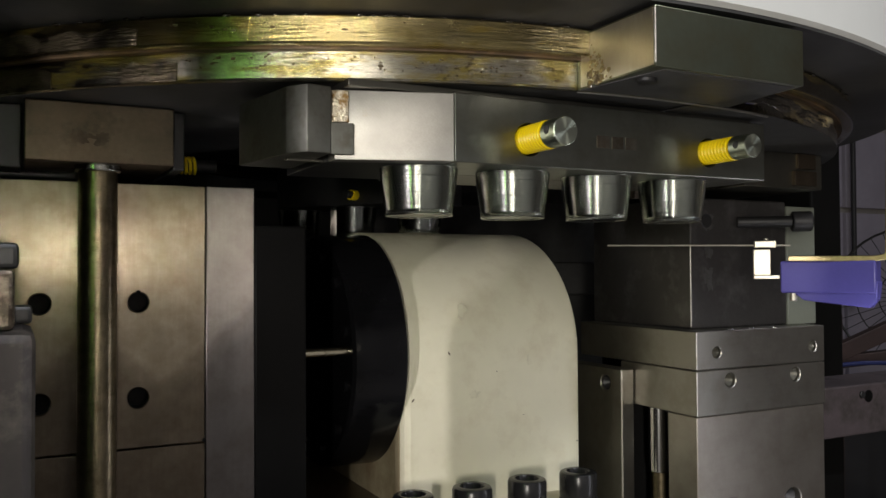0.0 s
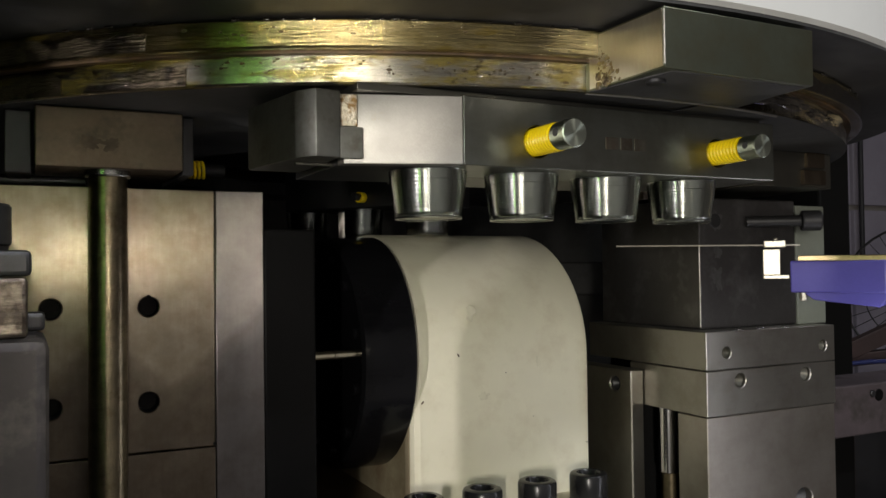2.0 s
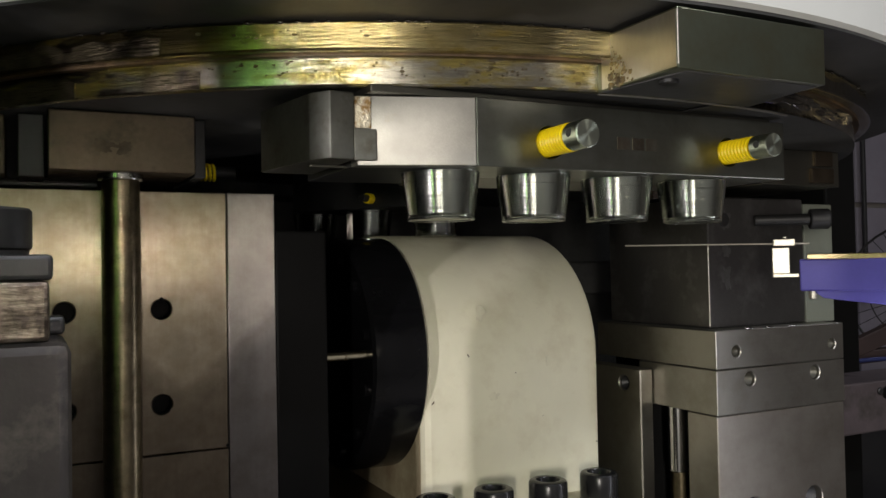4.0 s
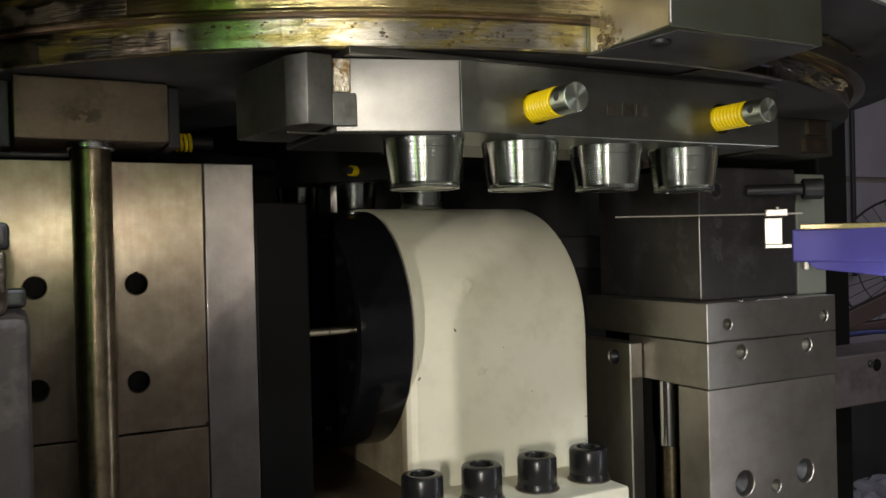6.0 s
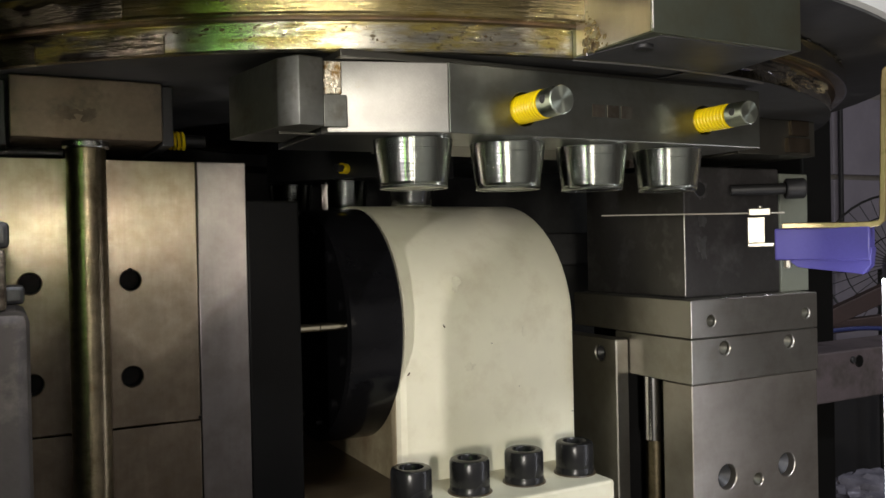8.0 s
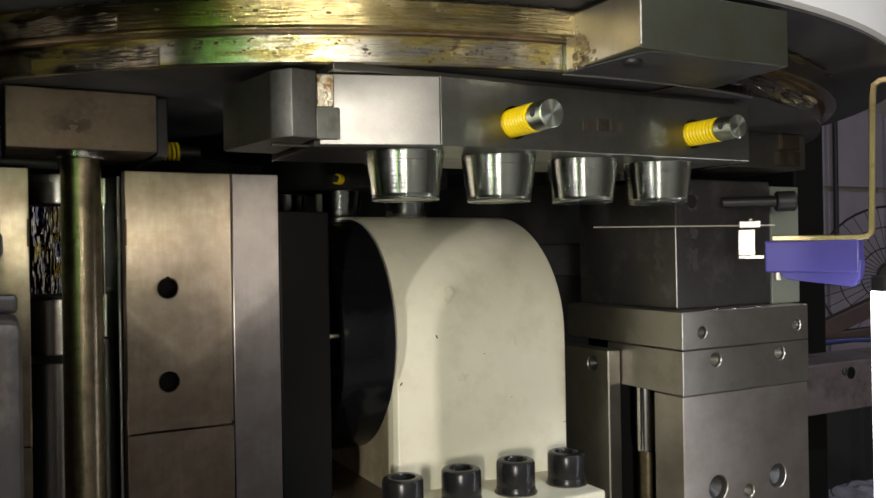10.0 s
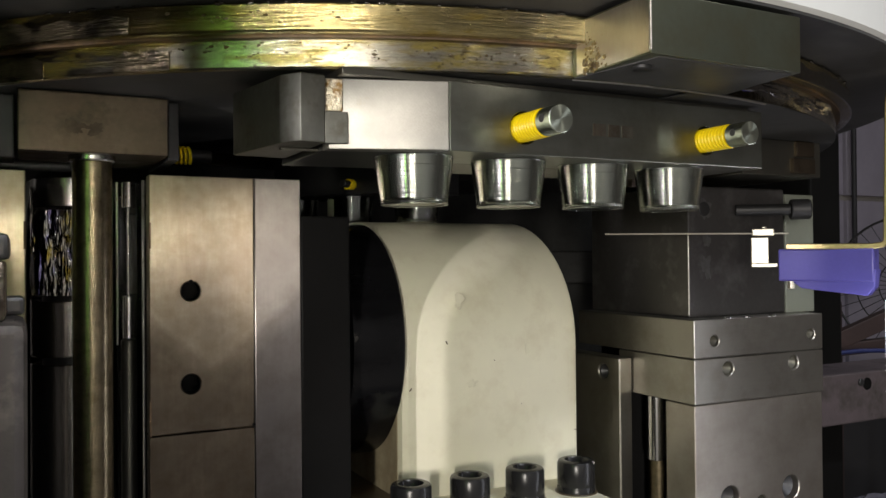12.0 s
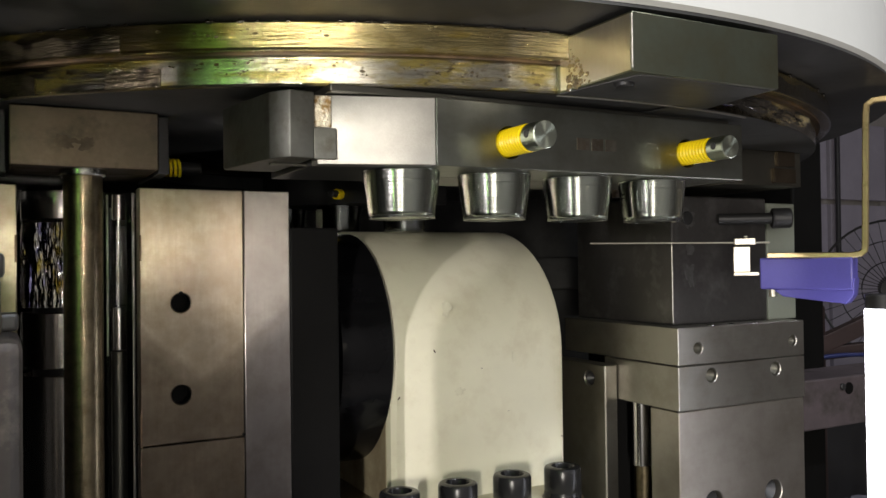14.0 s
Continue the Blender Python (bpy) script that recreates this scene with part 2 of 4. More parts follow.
def ring_material(name, steel, dirty, grease_tone, grease_at, pit_amount):
    """Oily ring steel: grease runs along the rim, brown dirt, dark pits and a wet, rippled film."""
    mat, nt, links, bsdf = base_material(name)
    coord = nt.new("ShaderNodeTexCoord").outputs["Object"]
    runs = noise_node(nt, links, coord, 22, 9, (1, 1, 4), 0.68)
    dirt = noise_node(nt, links, coord, 6, 8, (1, 1, 3), 0.6)
    pits = noise_node(nt, links, coord, 170, 5, (1, 1, 1.5), 0.6)
    near_pits = noise_node(nt, links, coord, 11, 3)
    crust = noise_node(nt, links, coord, 130, 8, None, 0.7)
    fine = noise_node(nt, links, coord, 90, 6, (0.45, 0.45, 7), 0.68)
    wet = noise_node(nt, links, coord, 15, 3)
    col = ramp(nt, links, dirt, [(0.32, dirty), (0.60, steel)])
    grease = ramp(nt, links, runs, [(grease_at, grey(0)), (grease_at + 0.10, grey(0.85))])
    col = mixed(nt, links, grease, col, grease_tone)
    brown = ramp(nt, links, crust, [(0.62, grey(0)), (0.70, grey(0.6))])
    col = mixed(nt, links, brown, col, (0.17, 0.095, 0.025))
    pit = mixed(nt, links, 1.0, ramp(nt, links, pits, [(0.585, grey(0)), (0.64, grey(0.95))]), ramp(nt, links, near_pits, [(0.46, grey(0)), (0.60, grey(pit_amount))]), "MULTIPLY")
    col = mixed(nt, links, pit, col, (0.05, 0.03, 0.012))
    links.new(col, bsdf.inputs["Base Color"])
    rough = ramp(nt, links, dirt, [(0.3, grey(0.19)), (0.65, grey(0.27))])
    ripple = ramp(nt, links, wet, [(0.50, grey(0)), (0.60, grey(1))])
    links.new(mixed(nt, links, ripple, rough, grey(0.13)), bsdf.inputs["Roughness"])
    links.new(mixed(nt, links, ripple, grey(0.85), grey(0.35)), bsdf.inputs["Anisotropic"])
    links.new(ramp(nt, links, runs, [(grease_at, grey(1)), (grease_at + 0.12, grey(0.75))]), bsdf.inputs["Metallic"])
    links.new(ramp(nt, links, wet, [(0.42, grey(0.05)), (0.60, grey(0.9))]), bsdf.inputs["Coat Weight"])
    bsdf.inputs["Coat Roughness"].default_value = 0.05
    tan = nt.new("ShaderNodeTangent")
    tan.direction_type, tan.axis = "RADIAL", "Z"
    links.new(tan.outputs["Tangent"], bsdf.inputs["Tangent"])
    bsdf.inputs["Anisotropic Rotation"].default_value = 0.25
    b = nt.new("ShaderNodeBump")
    links.new(ramp(nt, links, wet, [(0.50, grey(0.20)), (0.60, grey(0.55))]), b.inputs["Strength"])
    b.inputs["Distance"].default_value = 0.0012
    links.new(fine, b.inputs["Height"])
    links.new(b.outputs["Normal"], bsdf.inputs["Normal"])
    w = nt.new("ShaderNodeBump")
    w.inputs["Strength"].default_value, w.inputs["Distance"].default_value = 0.8, 0.003
    links.new(fine, w.inputs["Height"])
    links.new(w.outputs["Normal"], bsdf.inputs["Coat Normal"])
    return mat


RING = ring_material("greasy_lower_rim_steel", (0.52, 0.50, 0.42), (0.13, 0.105, 0.06), (0.29, 0.225, 0.03), 0.46, 1.0)
RING_UP = ring_material("olive_upper_rim_steel", (0.56, 0.47, 0.23), (0.15, 0.115, 0.045), (0.24, 0.17, 0.03), 0.52, 0.5)


def glint_material():
    """Dark wet sleeve whose ripples throw many small tinted glints."""
    mat, nt, links, bsdf = base_material("dark_glassy_sleeve")
    coord = nt.new("ShaderNodeTexCoord").outputs["Object"]
    tint = noise_node(nt, links, coord, 90, 3, (1, 1, 0.6))
    links.new(ramp(nt, links, tint, [(0.38, (0.50, 0.46, 0.95)), (0.46, (0.90, 0.87, 0.84)), (0.56, (0.95, 0.88, 0.75)), (0.64, (0.95, 0.75, 0.15))]), bsdf.inputs["Base Color"])
    ripple = noise_node(nt, links, coord, 175, 2, (1, 1, 0.24), 0.5)
    b = nt.new("ShaderNodeBump")
    b.inputs["Strength"].default_value, b.inputs["Distance"].default_value = 1.0, 0.010
    links.new(ripple, b.inputs["Height"])
    links.new(b.outputs["Normal"], bsdf.inputs["Normal"])
    bsdf.inputs["Metallic"].default_value, bsdf.inputs["Roughness"].default_value = 1.0, 0.10
    return mat


CRYSTAL = glint_material()


def clear_material():
    """Clear moulded plastic with a faint green cast and very shallow turning marks."""
    mat, nt, links, bsdf = base_material("clear_moulded_plastic")
    coord = nt.new("ShaderNodeTexCoord").outputs["Object"]
    bsdf.inputs["Base Color"].default_value = (0.93, 0.97, 0.92, 1)
    bsdf.inputs["Transmission Weight"].default_value = 1.0
    bsdf.inputs["IOR"].default_value = 1.49
    rings = noise_node(nt, links, coord, 300, 2, (0.08, 0.08, 2.4))
    links.new(ramp(nt, links, rings, [(0.3, grey(0.015)), (0.7, grey(0.04))]), bsdf.inputs["Roughness"])
    b = nt.new("ShaderNodeBump")
    b.inputs["Strength"].default_value, b.inputs["Distance"].default_value = 0.06, 0.001
    links.new(rings, b.inputs["Height"])
    links.new(b.outputs["Normal"], bsdf.inputs["Normal"])
    return mat


CLEAR = clear_material()
CORE_STEEL = surface("polished_core_steel", (0.40, 0.40, 0.38), 0.13, 1.0, 0.10, None, grain=(0.1, 0.1, 4), grain_scale=130, bump=0.14, rough_vary=0.03)
BARREL = surface("polished_barrel_steel", (0.80, 0.76, 0.70), 0.22, 1.0, 0.08, None, grain=(1, 1, 8), grain_scale=160, bump=0.03, rough_vary=0.02)
HEAD = surface("oiled_screw_black", (0.022, 0.022, 0.023), 0.27, 0.3, 0.3, None, grain_scale=120, bump=0.06, rough_vary=0.04)
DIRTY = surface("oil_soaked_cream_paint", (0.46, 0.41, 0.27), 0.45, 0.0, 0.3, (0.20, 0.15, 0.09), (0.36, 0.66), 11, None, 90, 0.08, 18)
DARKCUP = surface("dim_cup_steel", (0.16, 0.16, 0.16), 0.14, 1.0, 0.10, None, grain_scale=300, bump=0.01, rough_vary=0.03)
CRUSTED = surface("crusted_steel", (0.42, 0.38, 0.30), 0.42, 1.0, 0.3, (0.22, 0.13, 0.04), (0.48, 0.62), 160, None, 500, 0.4, 60)
FAINT = surface("faint_brown_mark", (0.17, 0.145, 0.115), 0.45, 1.0, 0.3, (0.24, 0.23, 0.20), (0.45, 0.70), 90, None, 200, 0.06, 60, film=True)
MARK = surface("dark_brown_mark", (0.082, 0.062, 0.044), 0.46, 0.9, 0.4, None, grain_scale=200, bump=0.1, blotch=90)
TAN = surface("tan_packing_steel", (0.25, 0.21, 0.165), 0.38, 0.9, 0.35, (0.07, 0.055, 0.045), (0.40, 0.62), 90, (0.25, 1, 1), 240, 0.7, 60, film=True)
LOWER = surface("ground_block_steel", (0.42, 0.39, 0.35), 0.44, 1.0, 0.08, (0.28, 0.25, 0.21), (0.40, 0.90), 24, (0.1, 1, 1), 380, 0.05, 14, rough_vary=0.04, film=True)
OILY = surface("brown_oil_film", (0.085, 0.060, 0.034), 0.38, 0.0, 0.35, (0.17, 0.14, 0.08), (0.55, 0.72), 40, None, 120, 0.12, 16)
GREASE = surface("amber_grease", (0.20, 0.150, 0.058), 0.20, 0.0, 0.4, (0.035, 0.02, 0.007), (0.46, 0.62), 160, None, 260, 0.4, 60, coat=0.8)
TAR = surface("black_wet_grease", (0.018, 0.014, 0.009), 0.12, 0.0, 0.4, None, grain_scale=160, bump=0.6, coat=1.0, rough_vary=0.06)
SPECK = surface("dried_brown_grease", (0.10, 0.070, 0.030), 0.4, 0.0, 0.4, None, grain_scale=300, bump=0.1)
OILBROWN = surface("brown_wet_oil", (0.21, 0.168, 0.108), 0.20, 0.8, 0.4, (0.03, 0.022, 0.014), (0.45, 0.6), 90, (0.5, 0.5, 3), 150, 0.7, 40, coat=1.0, rough_vary=0.05, film=True)
UNDER = surface("dark_underside", (0.062, 0.062, 0.062), 0.48, 0.0, 0.35, (0.12, 0.12, 0.12), (0.50, 0.74), 12, (1, 1, 1), 55, 0.16, 7, rough_vary=0.12, spec=0.40)


def glow(name, color, strength):
    mat, nt, links, bsdf = base_material(name)
    bsdf.inputs["Base Color"].default_value = (0.8, 0.8, 0.8, 1)
    bsdf.inputs["Emission Color"].default_value = (*color, 1)
    bsdf.inputs["Emission Strength"].default_value = strength
    return mat


TUBE = glow("lit_tube_glass", (0.92, 0.92, 1.0), 6.0)


# ---- mesh helpers ----
def slab(bm, x0, x1, y0, y1, z0, z1, bevel=0.0012, m=None):
    """A bevelled block between two corners, added to bm."""
    made = bmesh.ops.create_cube(bm, size=1.0)["verts"]
    for v in made:
        v.co = Vector((x0 + (v.co.x + 0.5) * (x1 - x0), y0 + (v.co.y + 0.5) * (y1 - y0), z0 + (v.co.z + 0.5) * (z1 - z0)))
    if bevel:
        edges = list({e for v in made for e in v.link_edges})
        made = list({v for f in bmesh.ops.bevel(bm, geom=edges, offset=bevel, segments=2, affect="EDGES", profile=0.5)["faces"] for v in f.verts} | {v for v in made if v.is_valid})
    if m is not None:
        bmesh.ops.transform(bm, matrix=m, verts=[v for v in made if v.is_valid])
    return bm


def block(x0, x1, y0, y1, z0, z1, bevel=0.0012, m=None):
    return slab(bmesh.new(), x0, x1, y0, y1, z0, z1, bevel, m)


def holed(x0, x1, y0, y1, z0, z1, holes, bevel=0.0008, steps=28):
    """An upright plate with round holes (x, z, radius) right through it, front to back."""
    bm = bmesh.new()
    loops = [[(x0, z0), (x1, z0), (x1, z1), (x0, z1)]]
    loops += [[(x + r * math.cos(2 * math.pi * k / steps), z + r * math.sin(2 * math.pi * k / steps)) for k in range(steps)] for x, z, r in holes]
    edges = []
    for loop in loops:
        vs = [bm.verts.new((x, y0, z)) for x, z in loop]
        edges += [bm.edges.new((vs[k], vs[(k + 1) % len(vs)])) for k in range(len(vs))]
    bmesh.ops.triangle_fill(bm, edges=edges, use_beauty=True, use_dissolve=False)
    geom = bmesh.ops.extrude_face_region(bm, geom=list(bm.faces))["geom"]
    bmesh.ops.translate(bm, vec=(0, y1 - y0, 0), verts=[v for v in geom if isinstance(v, bmesh.types.BMVert)])
    bmesh.ops.recalc_face_normals(bm, faces=bm.faces)
    sharp = [e for e in bm.edges if len(e.link_faces) == 2 and e.calc_face_angle(0) > 0.7]
    if bevel:
        bmesh.ops.bevel(bm, geom=sharp, offset=bevel, segments=1, affect="EDGES", profile=0.5, clamp_overlap=True)
    return bm


def prism(outline, z0, z1, bevel=0.0012):
    """A plan outline raised from z0 to z1."""
    bm = bmesh.new()
    low = [bm.verts.new((x, y, z0)) for x, y in outline]
    face = bm.faces.new(low)
    up = [v for v in bmesh.ops.extrude_face_region(bm, geom=[face])["geom"] if isinstance(v, bmesh.types.BMVert)]
    bmesh.ops.translate(bm, vec=(0, 0, z1 - z0), verts=up)
    bmesh.ops.recalc_face_normals(bm, faces=bm.faces)
    if bevel:
        bmesh.ops.bevel(bm, geom=list(bm.edges), offset=bevel, segments=2, affect="EDGES", profile=0.5)
    return bm


def turned(profile, steps=48, m=None, closed=False):
    """A body of revolution about z from (radius, height) pairs."""
    bm = bmesh.new()
    rings = []
    for r, z in profile:
        if r < 1e-6:
            rings.append([bm.verts.new((0, 0, z))])
        else:
            rings.append([bm.verts.new((r * math.cos(2 * math.pi * k / steps), r * math.sin(2 * math.pi * k / steps), z)) for k in range(steps)])
    pairs = list(zip(rings, rings[1:])) + ([(rings[-1], rings[0])] if closed else [])
    for a, b in pairs:
        for k in range(steps):
            q = (k + 1) % steps
            if len(a) == 1 and len(b) == 1:
                continue
            if len(a) == 1:
                bm.faces.new((a[0], b[q], b[k]))
            elif len(b) == 1:
                bm.faces.new((a[k], a[q], b[0]))
            else:
                bm.faces.new((a[k], a[q], b[q], b[k]))
    bmesh.ops.recalc_face_normals(bm, faces=bm.faces)
    if m is not None:
        bmesh.ops.transform(bm, matrix=m, verts=bm.verts)
    return bm


def rod(p, q, r, steps=32, edge=0.0008):
    """A round bar from p to q with softened ends."""
    p, q = Vector(p), Vector(q)
    d = q - p
    n = d.length
    e = min(edge, r * 0.4)
    m = Matrix.Translation(p) @ d.to_track_quat("Z", "Y").to_matrix().to_4x4()
    return turned([(0, 0), (r - e, 0), (r, e), (r, n - e), (r - e, n), (0, n)], steps, m)


def joined(*bms):
    out = bmesh.new()
    for b in bms:
        me = bpy.data.meshes.new("piece")
        b.to_mesh(me)
        out.from_mesh(me)
        bpy.data.meshes.remove(me)
        b.free()
    return out


def tube_path(points, r, steps=12):
    """A round wire along a line of points."""
    bm = bmesh.new()
    pts = [Vector(p) for p in points]
    rings = []
    for i, p in enumerate(pts):
        d = (pts[min(i + 1, len(pts) - 1)] - pts[max(i - 1, 0)]).normalized()
        side = d.cross(Vector((0, 0, 1)))
        side = side.normalized() if side.length > 1e-3 else Vector((1, 0, 0))
        up = side.cross(d)
        rings.append([bm.verts.new(p + r * (math.cos(2 * math.pi * k / steps) * side + math.sin(2 * math.pi * k / steps) * up)) for k in range(steps)])
    for a, b in zip(rings, rings[1:]):
        for k in range(steps):
            bm.faces.new((a[k], a[(k + 1) % steps], b[(k + 1) % steps], b[k]))
    bm.faces.new(rings[0][::-1])
    bm.faces.new(rings[-1])
    bmesh.ops.recalc_face_normals(bm, faces=bm.faces)
    return bm


def coil(p, axis, r, length, turns, wide, thick):
    """A flat-wire spring from p along axis."""
    bm = bmesh.new()
    m = Matrix.Translation(p) @ Vector(axis).to_track_quat("Z", "Y").to_matrix().to_4x4()
    n = int(turns * 24)
    rings = []
    for i in range(n + 1):
        a = 2 * math.pi * i / 24
        z = wide / 2 + (length - wide) * i / n
        c, s = math.cos(a), math.sin(a)
        ring = []
        for rr, zz in ((r, -0.3 * wide), (r - 0.15 * thick, -wide / 2), (r - thick, -wide / 2), (r - thick, wide / 2), (r - 0.15 * thick, wide / 2), (r, 0.3 * wide)):
            ring.append(bm.verts.new((rr * c, rr * s, z + zz)))
        rings.append(ring)
    for a, b in zip(rings, rings[1:]):
        for k in range(6):
            bm.faces.new((a[k], a[(k + 1) % 6], b[(k + 1) % 6], b[k]))
    bm.faces.new(rings[0][::-1])
    bm.faces.new(rings[-1])
    bmesh.ops.recalc_face_normals(bm, faces=bm.faces)
    bmesh.ops.transform(bm, matrix=m, verts=bm.verts)
    return bm


def part(name, bm, material, parent=None, label="", smooth=20):
    """Links bm as one mesh object, under its thing if one is given."""
    me = bpy.data.meshes.new(name)
    for f in bm.faces:
        f.smooth = True
    bm.to_mesh(me)
    bm.free()
    me.materials.append(material)
    me.set_sharp_from_angle(angle=radians(smooth))
    ob = new(name, me)
    if parent is not None:
        ob.parent = parent
    if label:
        ob["label"] = label
    return ob


def thing(name, label, category, at=(0, 0, 0), group="", kind=""):
    ob = new(name)
    ob.empty_display_size = 0.02
    ob.location = at
    return tagged(ob, label, category, group, kind)


def single(name, bm, material, label, category, group="", kind="", smooth=20):
    return tagged(part(name, bm, material, None, "", smooth), label, category, group, kind)


def smear(x, y, z, wide, high, seed):
    """A thin irregular smudge on a front face."""
    bm = bmesh.new()
    rim = []
    for k in range(40):
        a = 2 * math.pi * k / 40
        q = 1 + 0.75 * noise.noise(Vector((1.7 * math.cos(a), 1.7 * math.sin(a), seed))) + 0.3 * noise.noise(Vector((6 * math.cos(a), 6 * math.sin(a), seed)))
        rim.append(bm.verts.new((x + wide * q * math.cos(a), y, z + high * q * math.sin(a))))
    bm.faces.new(rim)
    up = [v for v in bmesh.ops.extrude_face_region(bm, geom=list(bm.faces))["geom"] if isinstance(v, bmesh.types.BMVert)]
    bmesh.ops.translate(bm, vec=(0, -0.0002, 0), verts=up)
    bmesh.ops.recalc_face_normals(bm, faces=bm.faces)
    return bm


ALONG_X = pose(0, 0, 0, 0, 90, 0)
FRONT = pose(0, 0, 0, 90, 0, 0)


def facing(x, y, z):
    """Turned bodies built along +z, laid so that they point to the front (-y)."""
    return Matrix.Translation((x, y, z)) @ FRONT


def sunk_screw(x, y, z, r, parent, depth=0.006, material=None):
    """A turned, hollow screw head at the bottom of a hole in a front face."""
    d = -depth
    head = turned([(0, d - 0.0065), (r * 0.30, d - 0.0062), (r * 0.62, d - 0.0035), (r * 0.97, d), (r * 0.98, d - 0.012), (0, d - 0.012)], 36, facing(x, y, z))
    return part("screw", head, material or BLACKOX, parent)


# ---- hall ----
single("floor", block(-3, 6, -3, 4, -0.1, 0, 0), CONCRETE, "grey stained concrete hall floor", "floor", kind="structure")
single("wall_north", block(-3, 6, 2.62, 2.8, 0, 3.4, 0), CONCRETE, "dim grey hall wall behind the machine", "wall", kind="structure")
# south and west walls are out of view, white so the ring reflects more light
single("wall_south", block(-3, 6, -3.2, -3, 0, 3.4, 0), WALLPAINT, "unseen hall wall, made white to brighten reflections", "wall", kind="structure")
single("wall_west", block(-3.2, -3, -3, 2.8, 0, 3.4, 0), WALLPAINT, "unseen hall wall, made white to brighten reflections", "wall", kind="structure")
single("wall_east", block(6, 6.2, -3, 2.8, 0, 3.4, 0), CONCRETE, "plain grey hall wall", "wall", kind="structure")
single("ceiling", block(-3, 6, -3, 2.8, 3.4, 3.5, 0), CONCRETE, "plain dark hall ceiling", "ceiling", kind="structure")


def wall_panels():
    """Lilac-grey sheets on the far wall with dark joints between them."""
    for i in range(3):
        for z0, z1 in ((0.62, 1.574), (1.598, 1.955)):
            x = 2.98 + 0.42 * i
            single("wall_panel", block(x + 0.012, x + 0.408, 2.592, 2.616, z0, z1, 0.003), WALLM, "dull lilac-grey sheet on the far wall", "wall panel", group="wall panels", kind="structure")
    single("hanging_cable", rod((3.417, 2.56, 1.15), (3.427, 2.56, 3.3), 0.011, 12), RUBBER, "dark cable hanging before the far wall", "cable")


wall_panels()


# ---- machine frame ----
def machine_frame():
    f = thing("machine_frame", "black painted steel frame at the back of the machine, with added unseen light blockers", "machine frame", (0.3, 1.4, 0))
    f.location = (0, 0, 0)
    part("rear_panel", block(-1.2, 1.17, 1.42, 1.46, 0, 1.9), REARM, f)
    part("column", block(1.112, 1.178, 0.925, 1.46, 0, 1.9, 0.004), BLACK, f)
    part("bed", block(-0.9, 1.16, 0.44, 1.46, 0, 0.86, 0.006), BLACKOX, f)
    # added out of view: three blockers that cut the front lamp's light
    part("front_blocker", block(-0.45, -0.188, 0.0, 0.08, 0, 2.4, 0.004), BLACK, f)
    part("front_low_blocker", block(-0.1875, -0.150, 0.0, 0.08, 0, 1.272, 0.002), BLACK, f)
    part("front_high_blocker", block(-0.1875, -0.150, 0.0, 0.08, 1.398, 2.4, 0.002), BLACK, f)
    # added out of view: thin blockers whose gaps shape the side lamp's light
    part("end_blocker", block(-0.605, -0.600, -0.08, 0.1475, 0, 1.362, 0.001), BLACK, f)
    part("end_side_blocker", block(-0.605, -0.600, 0.176, 1.30, 0, 1.315, 0.001), BLACK, f)
    part("end_side_blocker", block(-0.605, -0.600, 0.208, 1.30, 1.3151, 1.362, 0.001), BLACK, f)
    part("end_side_blocker", block(-0.605, -0.600, 0.2073, 1.30, 1.3621, 2.4, 0.001), BLACK, f)
    part("end_low_blocker", block(-0.605, -0.600, 0.1085, 0.1475, 1.3622, 1.3718, 0.001), BLACK, f)
    part("end_low_blocker", block(-0.605, -0.600, 0.1476, 0.1754, 1.3560, 1.3718, 0.001), BLACK, f)
    part("end_high_blocker", block(-0.605, -0.600, 0.1085, 0.1754, 1.372, 2.4, 0.001), BLACK, f)
    part("end_slit_blocker", block(-0.605, -0.600, 0.1756, 0.2070, 1.398, 2.4, 0.001), BLACK, f)
    part("cross_rail", block(-0.9, 1.12, 1.34, 1.42, 1.28, 1.34, 0.004), REARM, f)
    return f


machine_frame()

# ---- rotary table and platen above it ----
CX, CY = 0.4605, 1.0515


def arc_bar(r0, r1, z0, z1, a0, a1, steps=60):
    """A bar of rectangular section bent round the table's axis between two angles."""
    bm = bmesh.new()
    rings = []
    for k in range(steps + 1):
        a = radians(a0 + (a1 - a0) * k / steps)
        w = 0.25 * (1 + noise.noise(Vector((a * 40, 0.3, 0)))) * min(1, 5 * k / steps)
        rings.append([bm.verts.new((CX + r * math.cos(a), CY + r * math.sin(a), z)) for r, z in ((r0, z0), (r1, z0), (r1, z0 + (z1 - z0) * (0.45 + w)), (r0, z0 + (z1 - z0) * (0.45 + w)))])
    for a, b in zip(rings, rings[1:]):
        for k in range(4):
            bm.faces.new((a[k], a[(k + 1) % 4], b[(k + 1) % 4], b[k]))
    bm.faces.new(rings[0][::-1])
    bm.faces.new(rings[-1])
    bmesh.ops.recalc_face_normals(bm, faces=bm.faces)
    return bm


